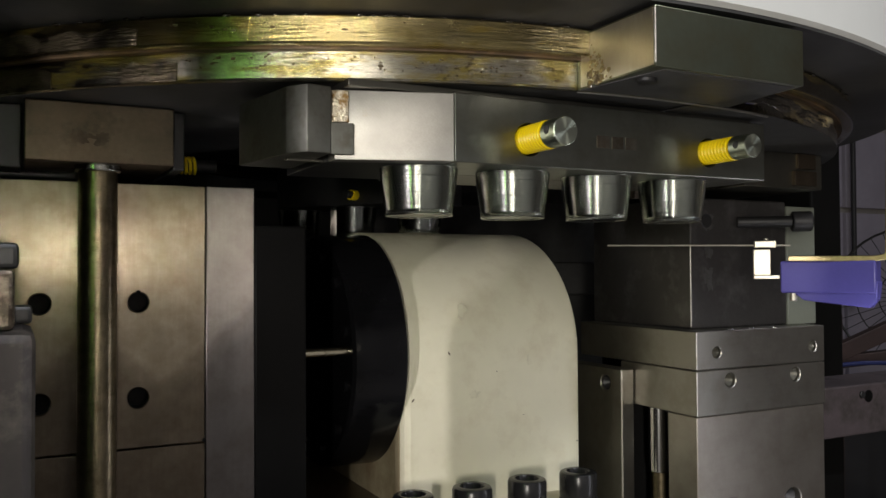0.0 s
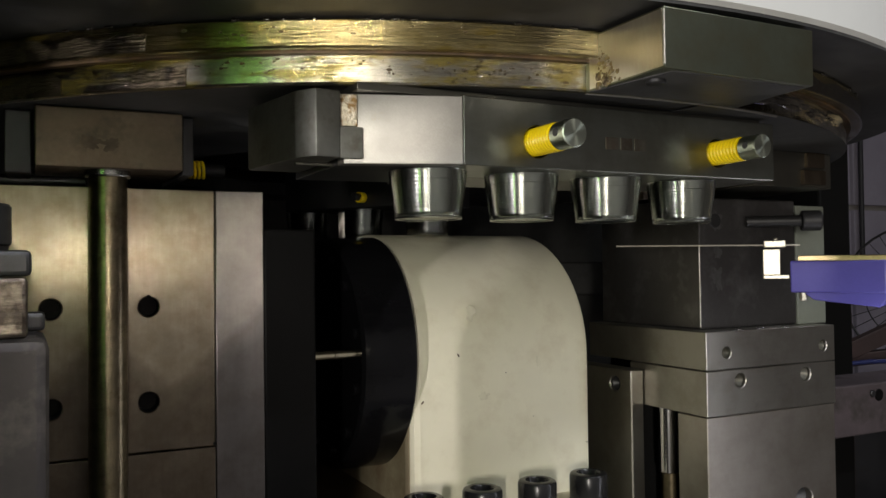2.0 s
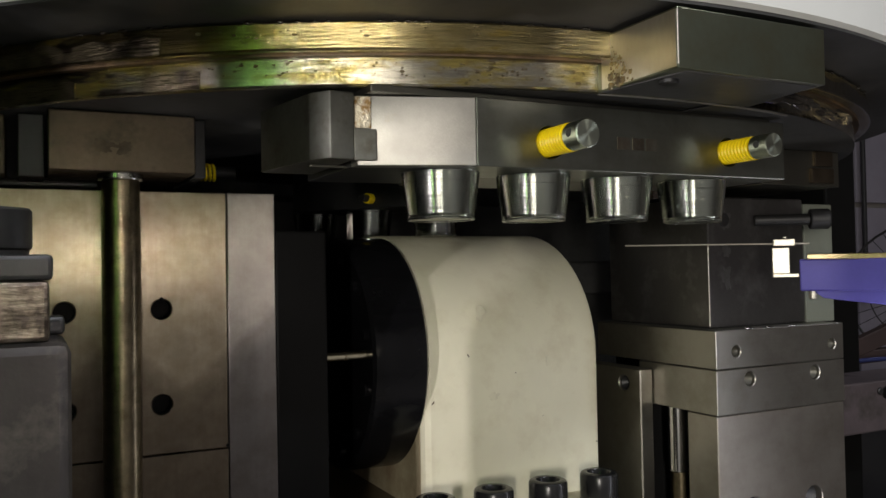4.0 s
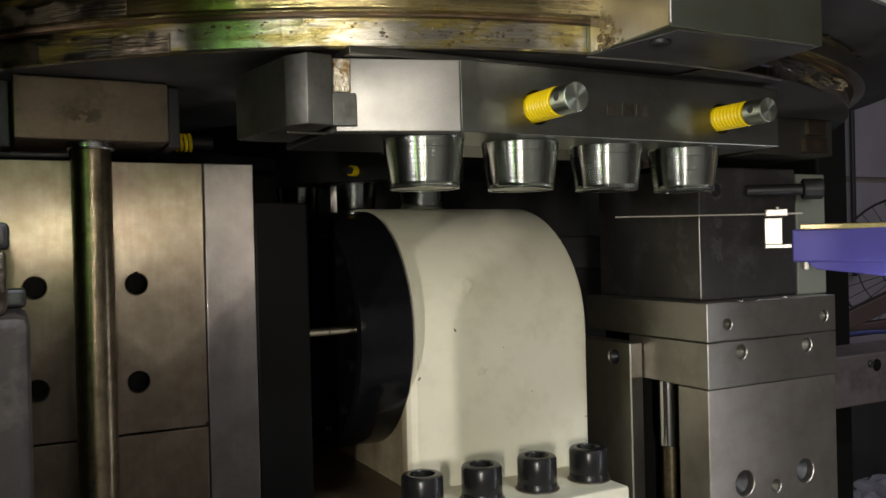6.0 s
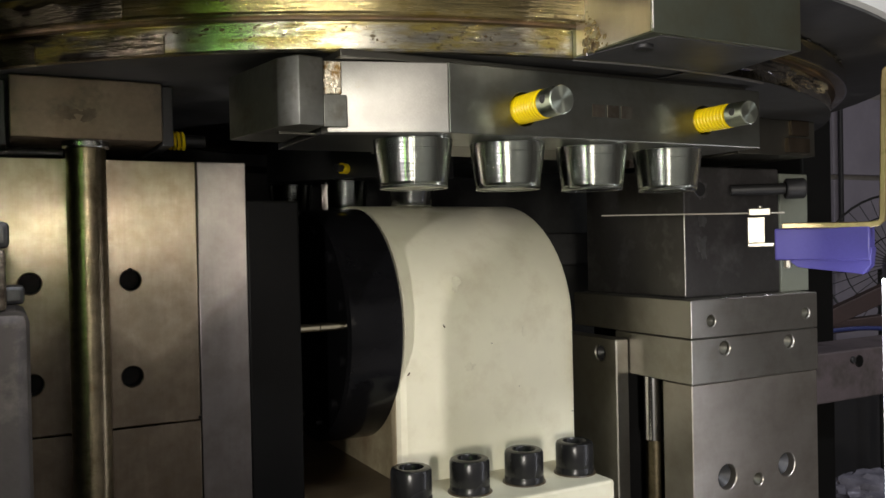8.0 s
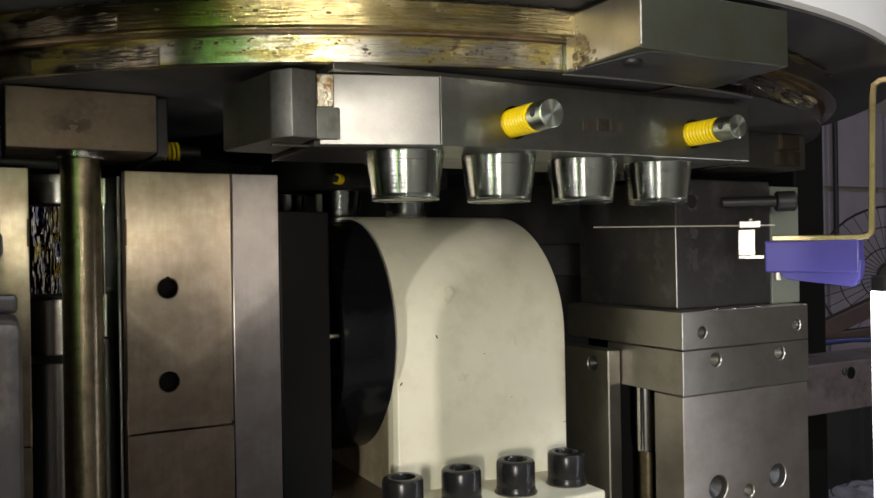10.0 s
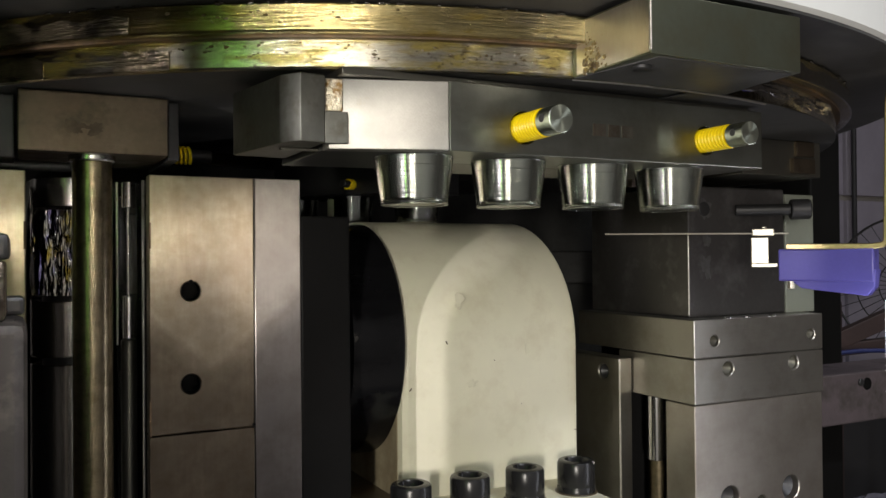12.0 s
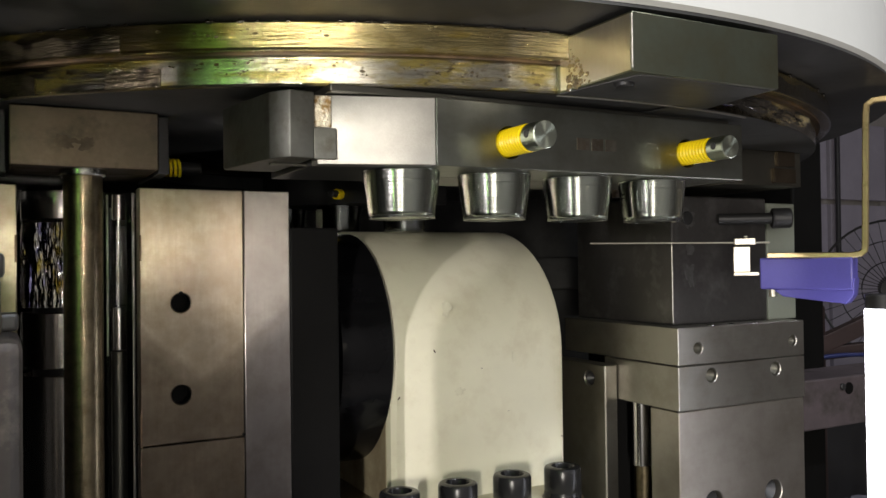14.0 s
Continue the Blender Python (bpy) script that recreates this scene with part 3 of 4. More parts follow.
def rotary_table():
    t = thing("rotary_table", "oily steel rotary table with a stepped, grease-stained rim", "rotary table")
    c = Matrix.Translation((CX, CY, 0))
    part("lower_rim", turned([(0.5250, 1.4450), (0.5298, 1.4450), (0.531, 1.4462), (0.531, 1.4625), (0.5250, 1.4625)], 320, c, True), RING, t)
    part("underside", turned([(0.26, 1.4456), (0.5249, 1.4456), (0.5249, 1.4625), (0.26, 1.4625)], 320, c, True), UNDER, t, "black underside")
    part("groove", turned([(0.26, 1.4626), (0.536, 1.4626), (0.536, 1.4638), (0.26, 1.4638)], 320, c), RUST, t, "dark step full of old grease")
    part("upper_rim", turned([(0.26, 1.4638), (0.5438, 1.4638), (0.545, 1.465), (0.545, 1.4800), (0.5438, 1.4812), (0.26, 1.4812)], 320, c), RING_UP, t)
    part("oil_film", arc_bar(0.40, 0.5318, 1.4440, 1.4446, -86, -38), UNDER, t, "black film under the rim")
    part("oil_film", arc_bar(0.5300, 0.5318, 1.4446, 1.4622, -84, -40), TAR, t, "black wet oil on the rim")
    part("oil_film", arc_bar(0.5440, 0.5458, 1.4642, 1.4800, -84, -40), TAR, t, "black wet oil on the rim")
    part("oil_film", arc_bar(0.5300, 0.5318, 1.4446, 1.4622, -152, -134), OILBROWN, t, "brown wet oil on the rim")
    part("oil_film", arc_bar(0.5440, 0.5458, 1.4642, 1.4800, -152, -126.5), OILBROWN, t, "brown wet oil on the rim")
    part("oil_film", arc_bar(0.5300, 0.5318, 1.4452, 1.4622, -128.5, -124.5), OILBROWN, t, "brown wet oil on the rim")
    # bright bar stands in for the light that the lip's chamfer catches
    part("lip_glint", arc_bar(0.5306, 0.5321, 1.4428, 1.4442, -97, -77), BRIGHT, t, "bright bar for the light caught on the lower lip")
    beads = []
    for k in range(60):
        a = radians(random.uniform(190, 300))
        r = random.uniform(0.0004, 0.0010) * random.choice((0.7, 1, 1, 1.8))
        bead = bmesh.new()
        bmesh.ops.create_icosphere(bead, subdivisions=2, radius=1.0)
        m = Matrix.Translation((CX + 0.5452 * math.cos(a), CY + 0.5452 * math.sin(a), 1.4812 - 0.2 * r)) @ Matrix.Rotation(a, 4, "Z") @ Matrix.Diagonal((r * 0.8, r * random.uniform(1.2, 3.5), r, 1))
        bmesh.ops.transform(bead, matrix=m, verts=bead.verts)
        beads.append(bead)
    tagged(part("grease_rim", joined(*beads), TAR, t), "dark beads of old grease along the rim", kind="stuff")
    for name, radius, z0, z1, count, a0, a1 in (("grease_specks", 0.5312, 1.4475, 1.4610, 90, -125, -97), ("grease_specks", 0.5452, 1.4650, 1.4790, 26, -124, -97)):
        specks = []
        for k in range(count):
            a = radians(random.uniform(a0, a1) if k % 3 else random.choice((-121, -118.5, -113, -106, -100)) + random.gauss(0, 1.0))
            z = z0 + (z1 - z0) * (random.betavariate(3.2, 1.6) if k % 4 else random.random())
            r = random.uniform(0.00022, 0.00055) * random.choice((1, 1, 1, 1.7))
            speck = bmesh.new()
            bmesh.ops.create_icosphere(speck, subdivisions=1, radius=1.0)
            for v in speck.verts:
                v.co *= 1 + 0.6 * noise.noise(v.co * 1.7 + Vector((k, 3.1, z * 900)))
            m = Matrix.Translation((CX + radius * math.cos(a), CY + radius * math.sin(a), z)) @ Matrix.Rotation(a, 4, "Z") @ Matrix.Diagonal((0.00025, r * random.uniform(1.0, 2.6), r, 1))
            bmesh.ops.transform(speck, matrix=m, verts=speck.verts)
            specks.append(speck)
        tagged(part(name, joined(*specks), SPECK, t), "dark brown specks of dried grease", kind="stuff")
    return t


rotary_table()


def upper_platen():
    p = thing("upper_platen", "white painted round platen above the rotary table", "platen")
    c = Matrix.Translation((CX, CY, 0))
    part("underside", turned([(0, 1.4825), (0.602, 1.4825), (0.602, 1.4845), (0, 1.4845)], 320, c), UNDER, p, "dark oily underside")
    part("shell", turned([(0.10, 1.4846), (0.602, 1.4846), (0.605, 1.4870), (0.605, 1.90), (0.10, 1.90)], 320, c), WHITE, p)
    return p


upper_platen()


def stop_block():
    b = thing("stop_block", "ground steel stop block bolted to the rim of the rotary table", "stop block")
    back = [(CX + 0.5313 * math.cos(radians(a)), CY + 0.5313 * math.sin(radians(a))) for a in range(-83, -98, -2)]
    part("body", prism([(0.396, 0.450), (0.518, 0.450)] + back, 1.4440, 1.4795, 0.0006), SATIN, b)
    # bright rod paints the highlight on the worn corner
    part("worn_edge_glint", rod((0.3963, 0.4504, 1.4462), (0.3963, 0.4504, 1.4780), 0.0007, 10, 0.0002), BRIGHT, b)
    part("end_face", block(0.3957, 0.3962, 0.4512, 0.520, 1.4452, 1.4783, 0.0001), ENDFACE, b, "bright milled end face")
    part("dark_face", prism([(0.405, 0.4535), (0.514, 0.4535)] + [(x, y - 0.004) for x, y in back], 1.4434, 1.4441, 0.0002), UNDER, b, "black underside")
    part("screw", turned([(0, 0), (0.0055, 0), (0.0062, 0.0008), (0.0062, 0.004), (0, 0.004)], 24, pose(0.412, 0.476, 1.4408)), BLACKOX, b)
    lumps = []
    for k in range(70):
        lump = bmesh.new()
        bmesh.ops.create_icosphere(lump, subdivisions=2, radius=1.0)
        f = random.random() ** 1.5
        c = Vector((0.3956, 0.511 - 0.026 * (1 - f) * random.random() ** 1.5, 1.4455 + 0.028 * f))
        r = random.uniform(0.0004, 0.0021) * (1.15 - f)
        for v in lump.verts:
            q = 1 + 0.8 * noise.noise(v.co * 2.3 + c * 900)
            v.co = c + r * q * Vector((v.co.x * 0.32, v.co.y * 1.2, v.co.z))
        lumps.append(lump)
    clump = []
    for k in range(20):
        lump = bmesh.new()
        bmesh.ops.create_icosphere(lump, subdivisions=2, radius=1.0)
        a = radians(random.uniform(-83, -68))
        c = Vector((CX + 0.5455 * math.cos(a), CY + 0.5455 * math.sin(a), random.uniform(1.4440, 1.4560)))
        r = random.uniform(0.0030, 0.0065)
        out = Vector((math.cos(a), math.sin(a), 0))
        for v in lump.verts:
            q = 1 + 0.5 * noise.noise(v.co * 1.8 + c * 700)
            p = v.co * r * q
            side = Vector((-out.y, out.x, 0))
            v.co = c + p - out * (p.dot(out) * 0.75) + side * (p.dot(side) * 2.2) - Vector((0, 0, p.z * 0.45))
        clump.append(lump)
    tagged(part("wet_grease", joined(*clump), TAR, b), "black wet grease smeared beside the block", kind="stuff")
    part("grease_crust", joined(*lumps), GREASE, b, "amber hardened grease in the corner")
    return b


stop_block()


# ---- neck plates under the table ----
def spring_pin(parent, x, y, z, r, reach):
    """A yellow spring on a shouldered pin that stands out of a plate towards the front."""
    s = part("spring", coil((x, y + 0.012, z), (0, -1, 0), r, reach * 0.62 + 0.012, 11, (reach * 0.62 + 0.012) / 11 * 0.80, r * 0.4), YELLOW, parent, "yellow enamelled flat-wire spring")
    part("core", rod((x, y + 0.04, z), (x, y - reach * 0.62, z), r * 0.62), YELLOW, s)
    pin = part("pin", turned([(0, 0), (r * 0.90, 0), (r * 0.96, 0.0006), (r * 0.96, reach * 0.38 - 0.0006), (r * 0.90, reach * 0.38), (0, reach * 0.38)], 40, facing(x, y - reach * 0.62, z)), TURNED, parent, "bright turned pin head")
    # dark disc on the pin paints the shade of a cross hole
    part("hole_disc", rod((x - r * 0.985, y - reach * 0.80, z + r * 0.1), (x - r * 0.80, y - reach * 0.80, z + r * 0.1), r * 0.30, 20, 0.0002), BLACKOX, pin)


def neck_plate_row():
    n = thing("neck_plate", "dark ground steel neck plate with two yellow spring pins", "neck plate", group="neck plates")
    part("adapter", block(0.250, 0.586, 0.556, 0.70, 1.4402, 1.4449, 0.0006), DULL, n)
    part("front_half", holed(0.3172, 0.590, 0.546, 0.609, 1.3962, 1.440, [(0.3725, 1.4138, 0.0108), (0.5315, 1.4145, 0.0106)], 0.0005), PLATE, n)
    part("rear_half", block(0.3172, 0.590, 0.6095, 0.672, 1.3962, 1.440, 0.0009), DULL, n)
    spring_pin(n, 0.3725, 0.546, 1.4138, 0.0094, 0.0415)
    spring_pin(n, 0.5315, 0.546, 1.4145, 0.0088, 0.0425)
    for x0, x1 in ((0.428, 0.439), (0.441, 0.451), (0.453, 0.463)):
        part("worn_mark", block(x0, x1, 0.5456, 0.5461, 1.412, 1.4205, 0.0001), FAINT, n, "worn stamped mark")
    e = part("end_block", prism([(0.2455, 0.5680), (0.3165, 0.5452), (0.3165, 0.558), (0.2455, 0.580)], 1.3962, 1.4395, 0.0006), BLASTED, n, "bright milled end block")
    part("end_filler", prism([(0.2460, 0.5805), (0.3165, 0.5585), (0.3165, 0.665), (0.2460, 0.672)], 1.3968, 1.4395, 0.0006), BLACKOX, n)
    part("shim", prism([(0.2424, 0.5676), (0.2535, 0.5642), (0.2535, 0.5700), (0.2424, 0.5720)], 1.4190, 1.4390, 0.0006), CRUSTED, e, "crusted bright shim")
    c = part("clamp_block", prism([(0.2045, 0.642), (0.2168, 0.5745), (0.2258, 0.5608), (0.2418, 0.5628), (0.2418, 0.646), (0.2065, 0.646)], 1.3990, 1.4400, 0.0009), CLAMPM, n, "chamfered steel clamp block")
    part("tongue", prism([(0.2416, 0.5628), (0.2552, 0.5608), (0.2552, 0.5660), (0.2416, 0.5690)], 1.3990, 1.4182, 0.0003), CLAMPM, c)
    part("tab", block(0.5505, 0.5560, 0.652, 0.658, 1.3895, 1.3963, 0.0004), TAN, n, "small tan tab under the plate")
    part("under_strip", block(0.222, 0.262, 0.590, 0.594, 1.3972, 1.3988, 0.0003), DULL, n)
    return n


neck_plate_row()


def clear_cup(wall, label, inside):
    """A clear plastic cup, mouth up, that hangs by its neck from a neck plate."""
    c = thing("clear_cup", label, "plastic cup", group="clear cups")
    outer = [(0.0262, -0.0004), (0.0264, -0.0010), (0.0258, -0.0060), (0.0224, -0.0306), (0.0216, -0.0316), (0.0, -0.0316)]
    inner = [(0.0, -0.0316 + wall), (0.0212 - wall, -0.0312 + wall), (0.0222 - wall, -0.0298 + wall), (0.0256 - wall, -0.0060), (0.0262 - wall, -0.0004)]
    shell = part("shell", turned(outer + inner, 72, closed=True), CLEAR, c, "clear plastic wall with bright rims")
    rim = part("foot_rim", turned([(0.0196, -0.0313), (0.0212, -0.0316), (0.0224, -0.0312), (0.0227, -0.0316), (0.0221, -0.0321), (0.0202, -0.0320)], 72, closed=True), CLEAR, c)
    shell.visible_shadow = rim.visible_shadow = False
    if inside:
        part("core", turned([(0, -0.0067), (0.0229, -0.0067), (0.0232, -0.0070), (0.0207, -0.0282), (0.0194, -0.0300), (0, -0.0300)], 72), inside, c, "polished core inside the cup")
        part("core_collar", turned([(0, -0.0005), (0.0236, -0.0005), (0.0228, -0.0066), (0, -0.0066)], 64), inside, c)
        part("core_foot", turned([(0, -0.0301), (0.0186, -0.0301), (0.0186, -0.0303), (0, -0.0303)], 64), BLACKOX, c)
    return c


CUP_A = clear_cup(0.0013, "clear plastic cup hanging from the dark neck plate", CORE_STEEL)
CUP_A.location = (0.3105, 0.585, 1.3961)
for k in range(1, 4):
    copy_thing(CUP_A, pose(0.3105 + 0.0725 * k, 0.585 - 0.001 * k, 1.3961))


def rear_neck_plate():
    n = thing("neck_plate", "brown-stained steel neck plate at the far side of the table", "neck plate", group="neck plates")
    part("plate", block(0.700, 0.81, 0.668, 0.80, 1.408, 1.444, 0.001), DULL, n)
    part("pad", block(0.772, 0.798, 0.665, 0.669, 1.428, 1.4435, 0.0008), STAINED, n)
    part("pad", block(0.766, 0.798, 0.664, 0.669, 1.411, 1.426, 0.0008), STAINED, n)
    return n


rear_neck_plate()


def blow_neck_plate():
    n = thing("neck_plate", "tan-stained steel neck plate above the blow mould", "neck plate", group="neck plates")
    part("plate", block(0.0765, 0.1725, 0.704, 0.80, 1.4035, 1.4448, 0.001), STAINED, n)
    for x, wide, k in ((0.1105, 0.0068, 1.9), (0.1240, 0.0060, 6.2)):
        part("worn_mark", smear(x, 0.7041, 1.4205, wide, 0.0040, k), MARK, n, "worn brown stamped mark")
    part("side_rail", block(0.174, 0.182, 0.716, 0.82, 1.402, 1.4448, 0.001), BLACKOX, n)
    part("side_rail", block(0.058, 0.0745, 0.730, 0.82, 1.401, 1.4448, 0.001), BLACKOX, n)
    part("wedge", block(-0.01, 0.050, 0.735, 0.80, 1.403, 1.444, 0.001), STAINED, n)
    part("spring", coil((0.190, 0.80, 1.4165), (1, 0, 0), 0.0078, 0.0165, 4, 0.0024, 0.003), YELLOW, n, "dirty yellow spring")
    part("spring_pin", rod((0.182, 0.80, 1.4165), (0.222, 0.80, 1.4165), 0.0052), BLACKOX, n)
    part("bush", rod((-0.02, 0.775, 1.4005), (0.112, 0.772, 1.4005), 0.0042), BLACKOX, n)
    return n


blow_neck_plate()


def guide_rod():
    g = thing("guide_rod", "oily round steel guide rod in front of the mould", "rod", (0.1235, 0.7235, 0.86))
    part("shaft", rod((0, 0, 0), (0, 0, 0.540), 0.0132, 48), RODM, g)
    part("collar", turned([(0.0132, 0.5385), (0.0152, 0.5390), (0.0156, 0.5400), (0.0156, 0.5434), (0.0, 0.5434)], 48), CUP, g)
    return g


guide_rod()


def fluted(z0, z1, r, depth, count, twist, steps=108, rows=16):
    """A barrel with slightly twisted upright flutes."""
    bm = bmesh.new()
    rings = []
    for i in range(rows + 1):
        f = i / rows
        ring = []
        for k in range(steps):
            a = 2 * math.pi * k / steps
            rr = r + depth * math.cos(count * a + twist * f + 0.6 * math.sin(5 * f + 3 * a)) * min(1, 6 * f, 6 * (1 - f)) + 0.0004 * math.sin(2 * a + 9 * f)
            ring.append(bm.verts.new((rr * math.cos(a), rr * math.sin(a), z0 + (z1 - z0) * f)))
        rings.append(ring)
    for a, b in zip(rings, rings[1:]):
        for k in range(steps):
            bm.faces.new((a[k], a[(k + 1) % steps], b[(k + 1) % steps], b[k]))
    bm.faces.new(rings[0][::-1])
    bm.faces.new(rings[-1])
    bmesh.ops.recalc_face_normals(bm, faces=bm.faces)
    return bm


def blow_core():
    """A polished barrel that hangs in the mould, with a glassy fluted middle."""
    b = thing("blow_core", "polished steel core with a glassy fluted middle in the mould", "core", group="blow cores")
    part("upper_barrel", turned([(0, 1.4034), (0.026, 1.4034), (0.0325, 1.398), (0.0330, 1.397), (0.0330, 1.3745), (0.0322, 1.3735), (0, 1.3735)], 64), BARREL, b)
    part("fluted_sleeve", fluted(1.3010, 1.3710, 0.0318, 0.0011, 14, 2.2), CRYSTAL, b, "dark glassy fluted sleeve")
    part("core_pin", rod((0, 0, 1.22), (0, 0, 1.37), 0.024, 40), BLACKOX, b)
    part("lower_barrel", turned([(0, 1.2965), (0.0322, 1.2965), (0.0330, 1.2955), (0.0330, 1.2515), (0.0322, 1.2505), (0, 1.2505)], 64), BARREL, b)
    part("foot_barrel", turned([(0, 1.2445), (0.0322, 1.2445), (0.0330, 1.2435), (0.0330, 1.00), (0, 1.00)], 64), BARREL, b)
    return b


CORE_B = blow_core()
CORE_B.location = (0.1180, 0.86, 0)
for k in range(1, 4):
    copy_thing(CORE_B, pose(0.1180, 0.86 + 0.085 * k, 0))


# ---- blow mould ----


def notched(x_face, x_back, y0, y1, holes, r):
    """Plan of a mould body with half-round cavities along its parting face."""
    side = 1 if x_back > x_face else -1
    pts = [(x_face, y0)]
    for h in holes:
        for k in range(13):
            a = math.pi * k / 12
            pts.append((x_face + side * r * math.sin(a), h - r * math.cos(a)))
    pts += [(x_face, y1), (x_back, y1), (x_back, y0)]
    return pts


def mould_half(side, label):
    """One half of the blow mould; side +1 opens towards +x."""
    h = thing("mould_half", label, "mould half", group="mould halves")

    def px(d):
        return SEAM + side * d

    def bar(name, d0, d1, y0, y1, z0, z1, mat, label="", bevel=0.0008):
        a, b = sorted((px(d0), px(d1)))
        return part(name, block(a, b, y0, y1, z0, z1, bevel), mat, h, label)

    hole_at = 0.0310 if side > 0 else 0.0362
    holes = [0.86 + 0.085 * k for k in range(4)]
    for z0, z1, r in ((1.3725, 1.394, 0.0345), (1.2985, 1.3715, 0.0385), (1.2475, 1.2975, 0.0350), (0.90, 1.2465, 0.0365)):
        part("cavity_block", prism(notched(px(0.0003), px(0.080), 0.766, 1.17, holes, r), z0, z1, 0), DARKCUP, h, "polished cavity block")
    a, b = sorted((px(0.0003), px(0.0803)))
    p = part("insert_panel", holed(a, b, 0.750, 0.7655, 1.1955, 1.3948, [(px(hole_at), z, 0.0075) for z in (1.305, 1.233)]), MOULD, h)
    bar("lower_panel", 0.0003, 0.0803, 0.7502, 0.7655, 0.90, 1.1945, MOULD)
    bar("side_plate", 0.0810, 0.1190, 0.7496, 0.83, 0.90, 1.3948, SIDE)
    bar("rear_block", 0.0805, 0.118, 0.8305, 1.17, 0.90, 1.385, BLACKOX)
    bar("clamp_plate", 0.1192, 0.1628, 0.7505, 1.17, 1.1005, 1.3650, BLACK, "black painted clamp plate", 0.002)
    for z in (1.305, 1.233):
        part("bore", turned([(0.0074, -0.0015), (0.0074, -0.0150), (0.0, -0.0150)], 32, facing(px(hole_at), 0.750, z)), BLACK, p, "deep dark screw hole")
        if side > 0 and z > 1.3:
            # black disc on the face, painted shade of a small notch
            part("notch_disc", rod((px(hole_at), 0.7488, z + 0.0076), (px(hole_at), 0.7500, z + 0.0076), 0.0016, 12, 0.0001), BLACK, p)
    for z0, z1 in ((1.338, 1.358), (1.195, 1.222)):
        bar("edge_insert", 0.0001, 0.0018, 0.7492, 0.7502, z0, z1, RUST, "", 0.0003)
    if side > 0:
        # slim polished ejector train beside the cavity
        for z0, z1, r, mat in ((1.3716, 1.3925, 0.0052, BARREL), (1.3010, 1.3716, 0.0011, BARREL), (1.2665, 1.3010, 0.0048, BARREL), (1.10, 1.2660, 0.0060, DULL)):
            part("ejector_pin", rod((px(-0.0095), 0.795, z0), (px(-0.0095), 0.795, z1), r, 28, 0.0006), mat, h, "slim polished ejector pin")
        part("edge_rail", rod((px(-0.0012), 0.7715, 0.92), (px(-0.0012), 0.7715, 1.392), 0.0012, 12), BRIGHT, h)
        part("edge_rail", rod((px(-0.0180), 0.7950, 1.262), (px(-0.0180), 0.7950, 1.392), 0.0009, 12), BRIGHT, h)
    # black disc for the darkness of a corner relief, not cut in
    part("relief_disc", rod((px(0.0795), 0.7493, 1.1970), (px(0.0795), 0.7502, 1.1970), 0.0013, 14, 0.0001), BLACK, p)
    return h


MOULD_A = mould_half(1, "ground steel mould half with screw holes and black clamp plate")
MOULD_B = mould_half(-1, "ground steel mould half with screw holes beside the guide rod")


# ---- clamp cylinder, housing and base ----
TIE = surface("warm_bright_steel", (0.85, 0.76, 0.56), 0.22, 1.0, 0.1, None, grain_scale=300, bump=0.03, rough_vary=0.03)


def flange():
    f = thing("cylinder_flange", "glossy black round cylinder flange bolted to the cream housing", "flange")
    ax = Matrix.Translation((0.345, 0.9145, 1.2460)) @ ALONG_X
    part("drum", turned([(0, 0), (0.115, 0), (0.1180, 0.0030), (0.1190, 0.008), (0.1193, 0.030), (0.1195, 0.0528), (0.1187, 0.0538), (0, 0.0538)], 128, ax), GLOSSBLACK, f)
    for k in range(12):
        a = 2 * math.pi * (k + 0.5) / 12
        y, z = 0.9125 + 0.099 * math.cos(a), 1.2460 + 0.099 * math.sin(a)
        part("bolt", rod((0.3415, y, z), (0.346, y, z), 0.0060, 16), GLOSSBLACK, f)
    part("boss", rod((0.352, 0.8125, 1.2535), (0.362, 0.8125, 1.2535), 0.006, 20), CHROME, f)
    return f


flange()
single("tie_rod", joined(rod((0.286, 0.8125, 1.2535), (0.352, 0.8125, 1.2535), 0.0042, 24), rod((0.322, 0.8125, 1.2535), (0.325, 0.8125, 1.2535), 0.0047, 24)), TIE, "thin warm bright steel rod beside the black flange", "rod")


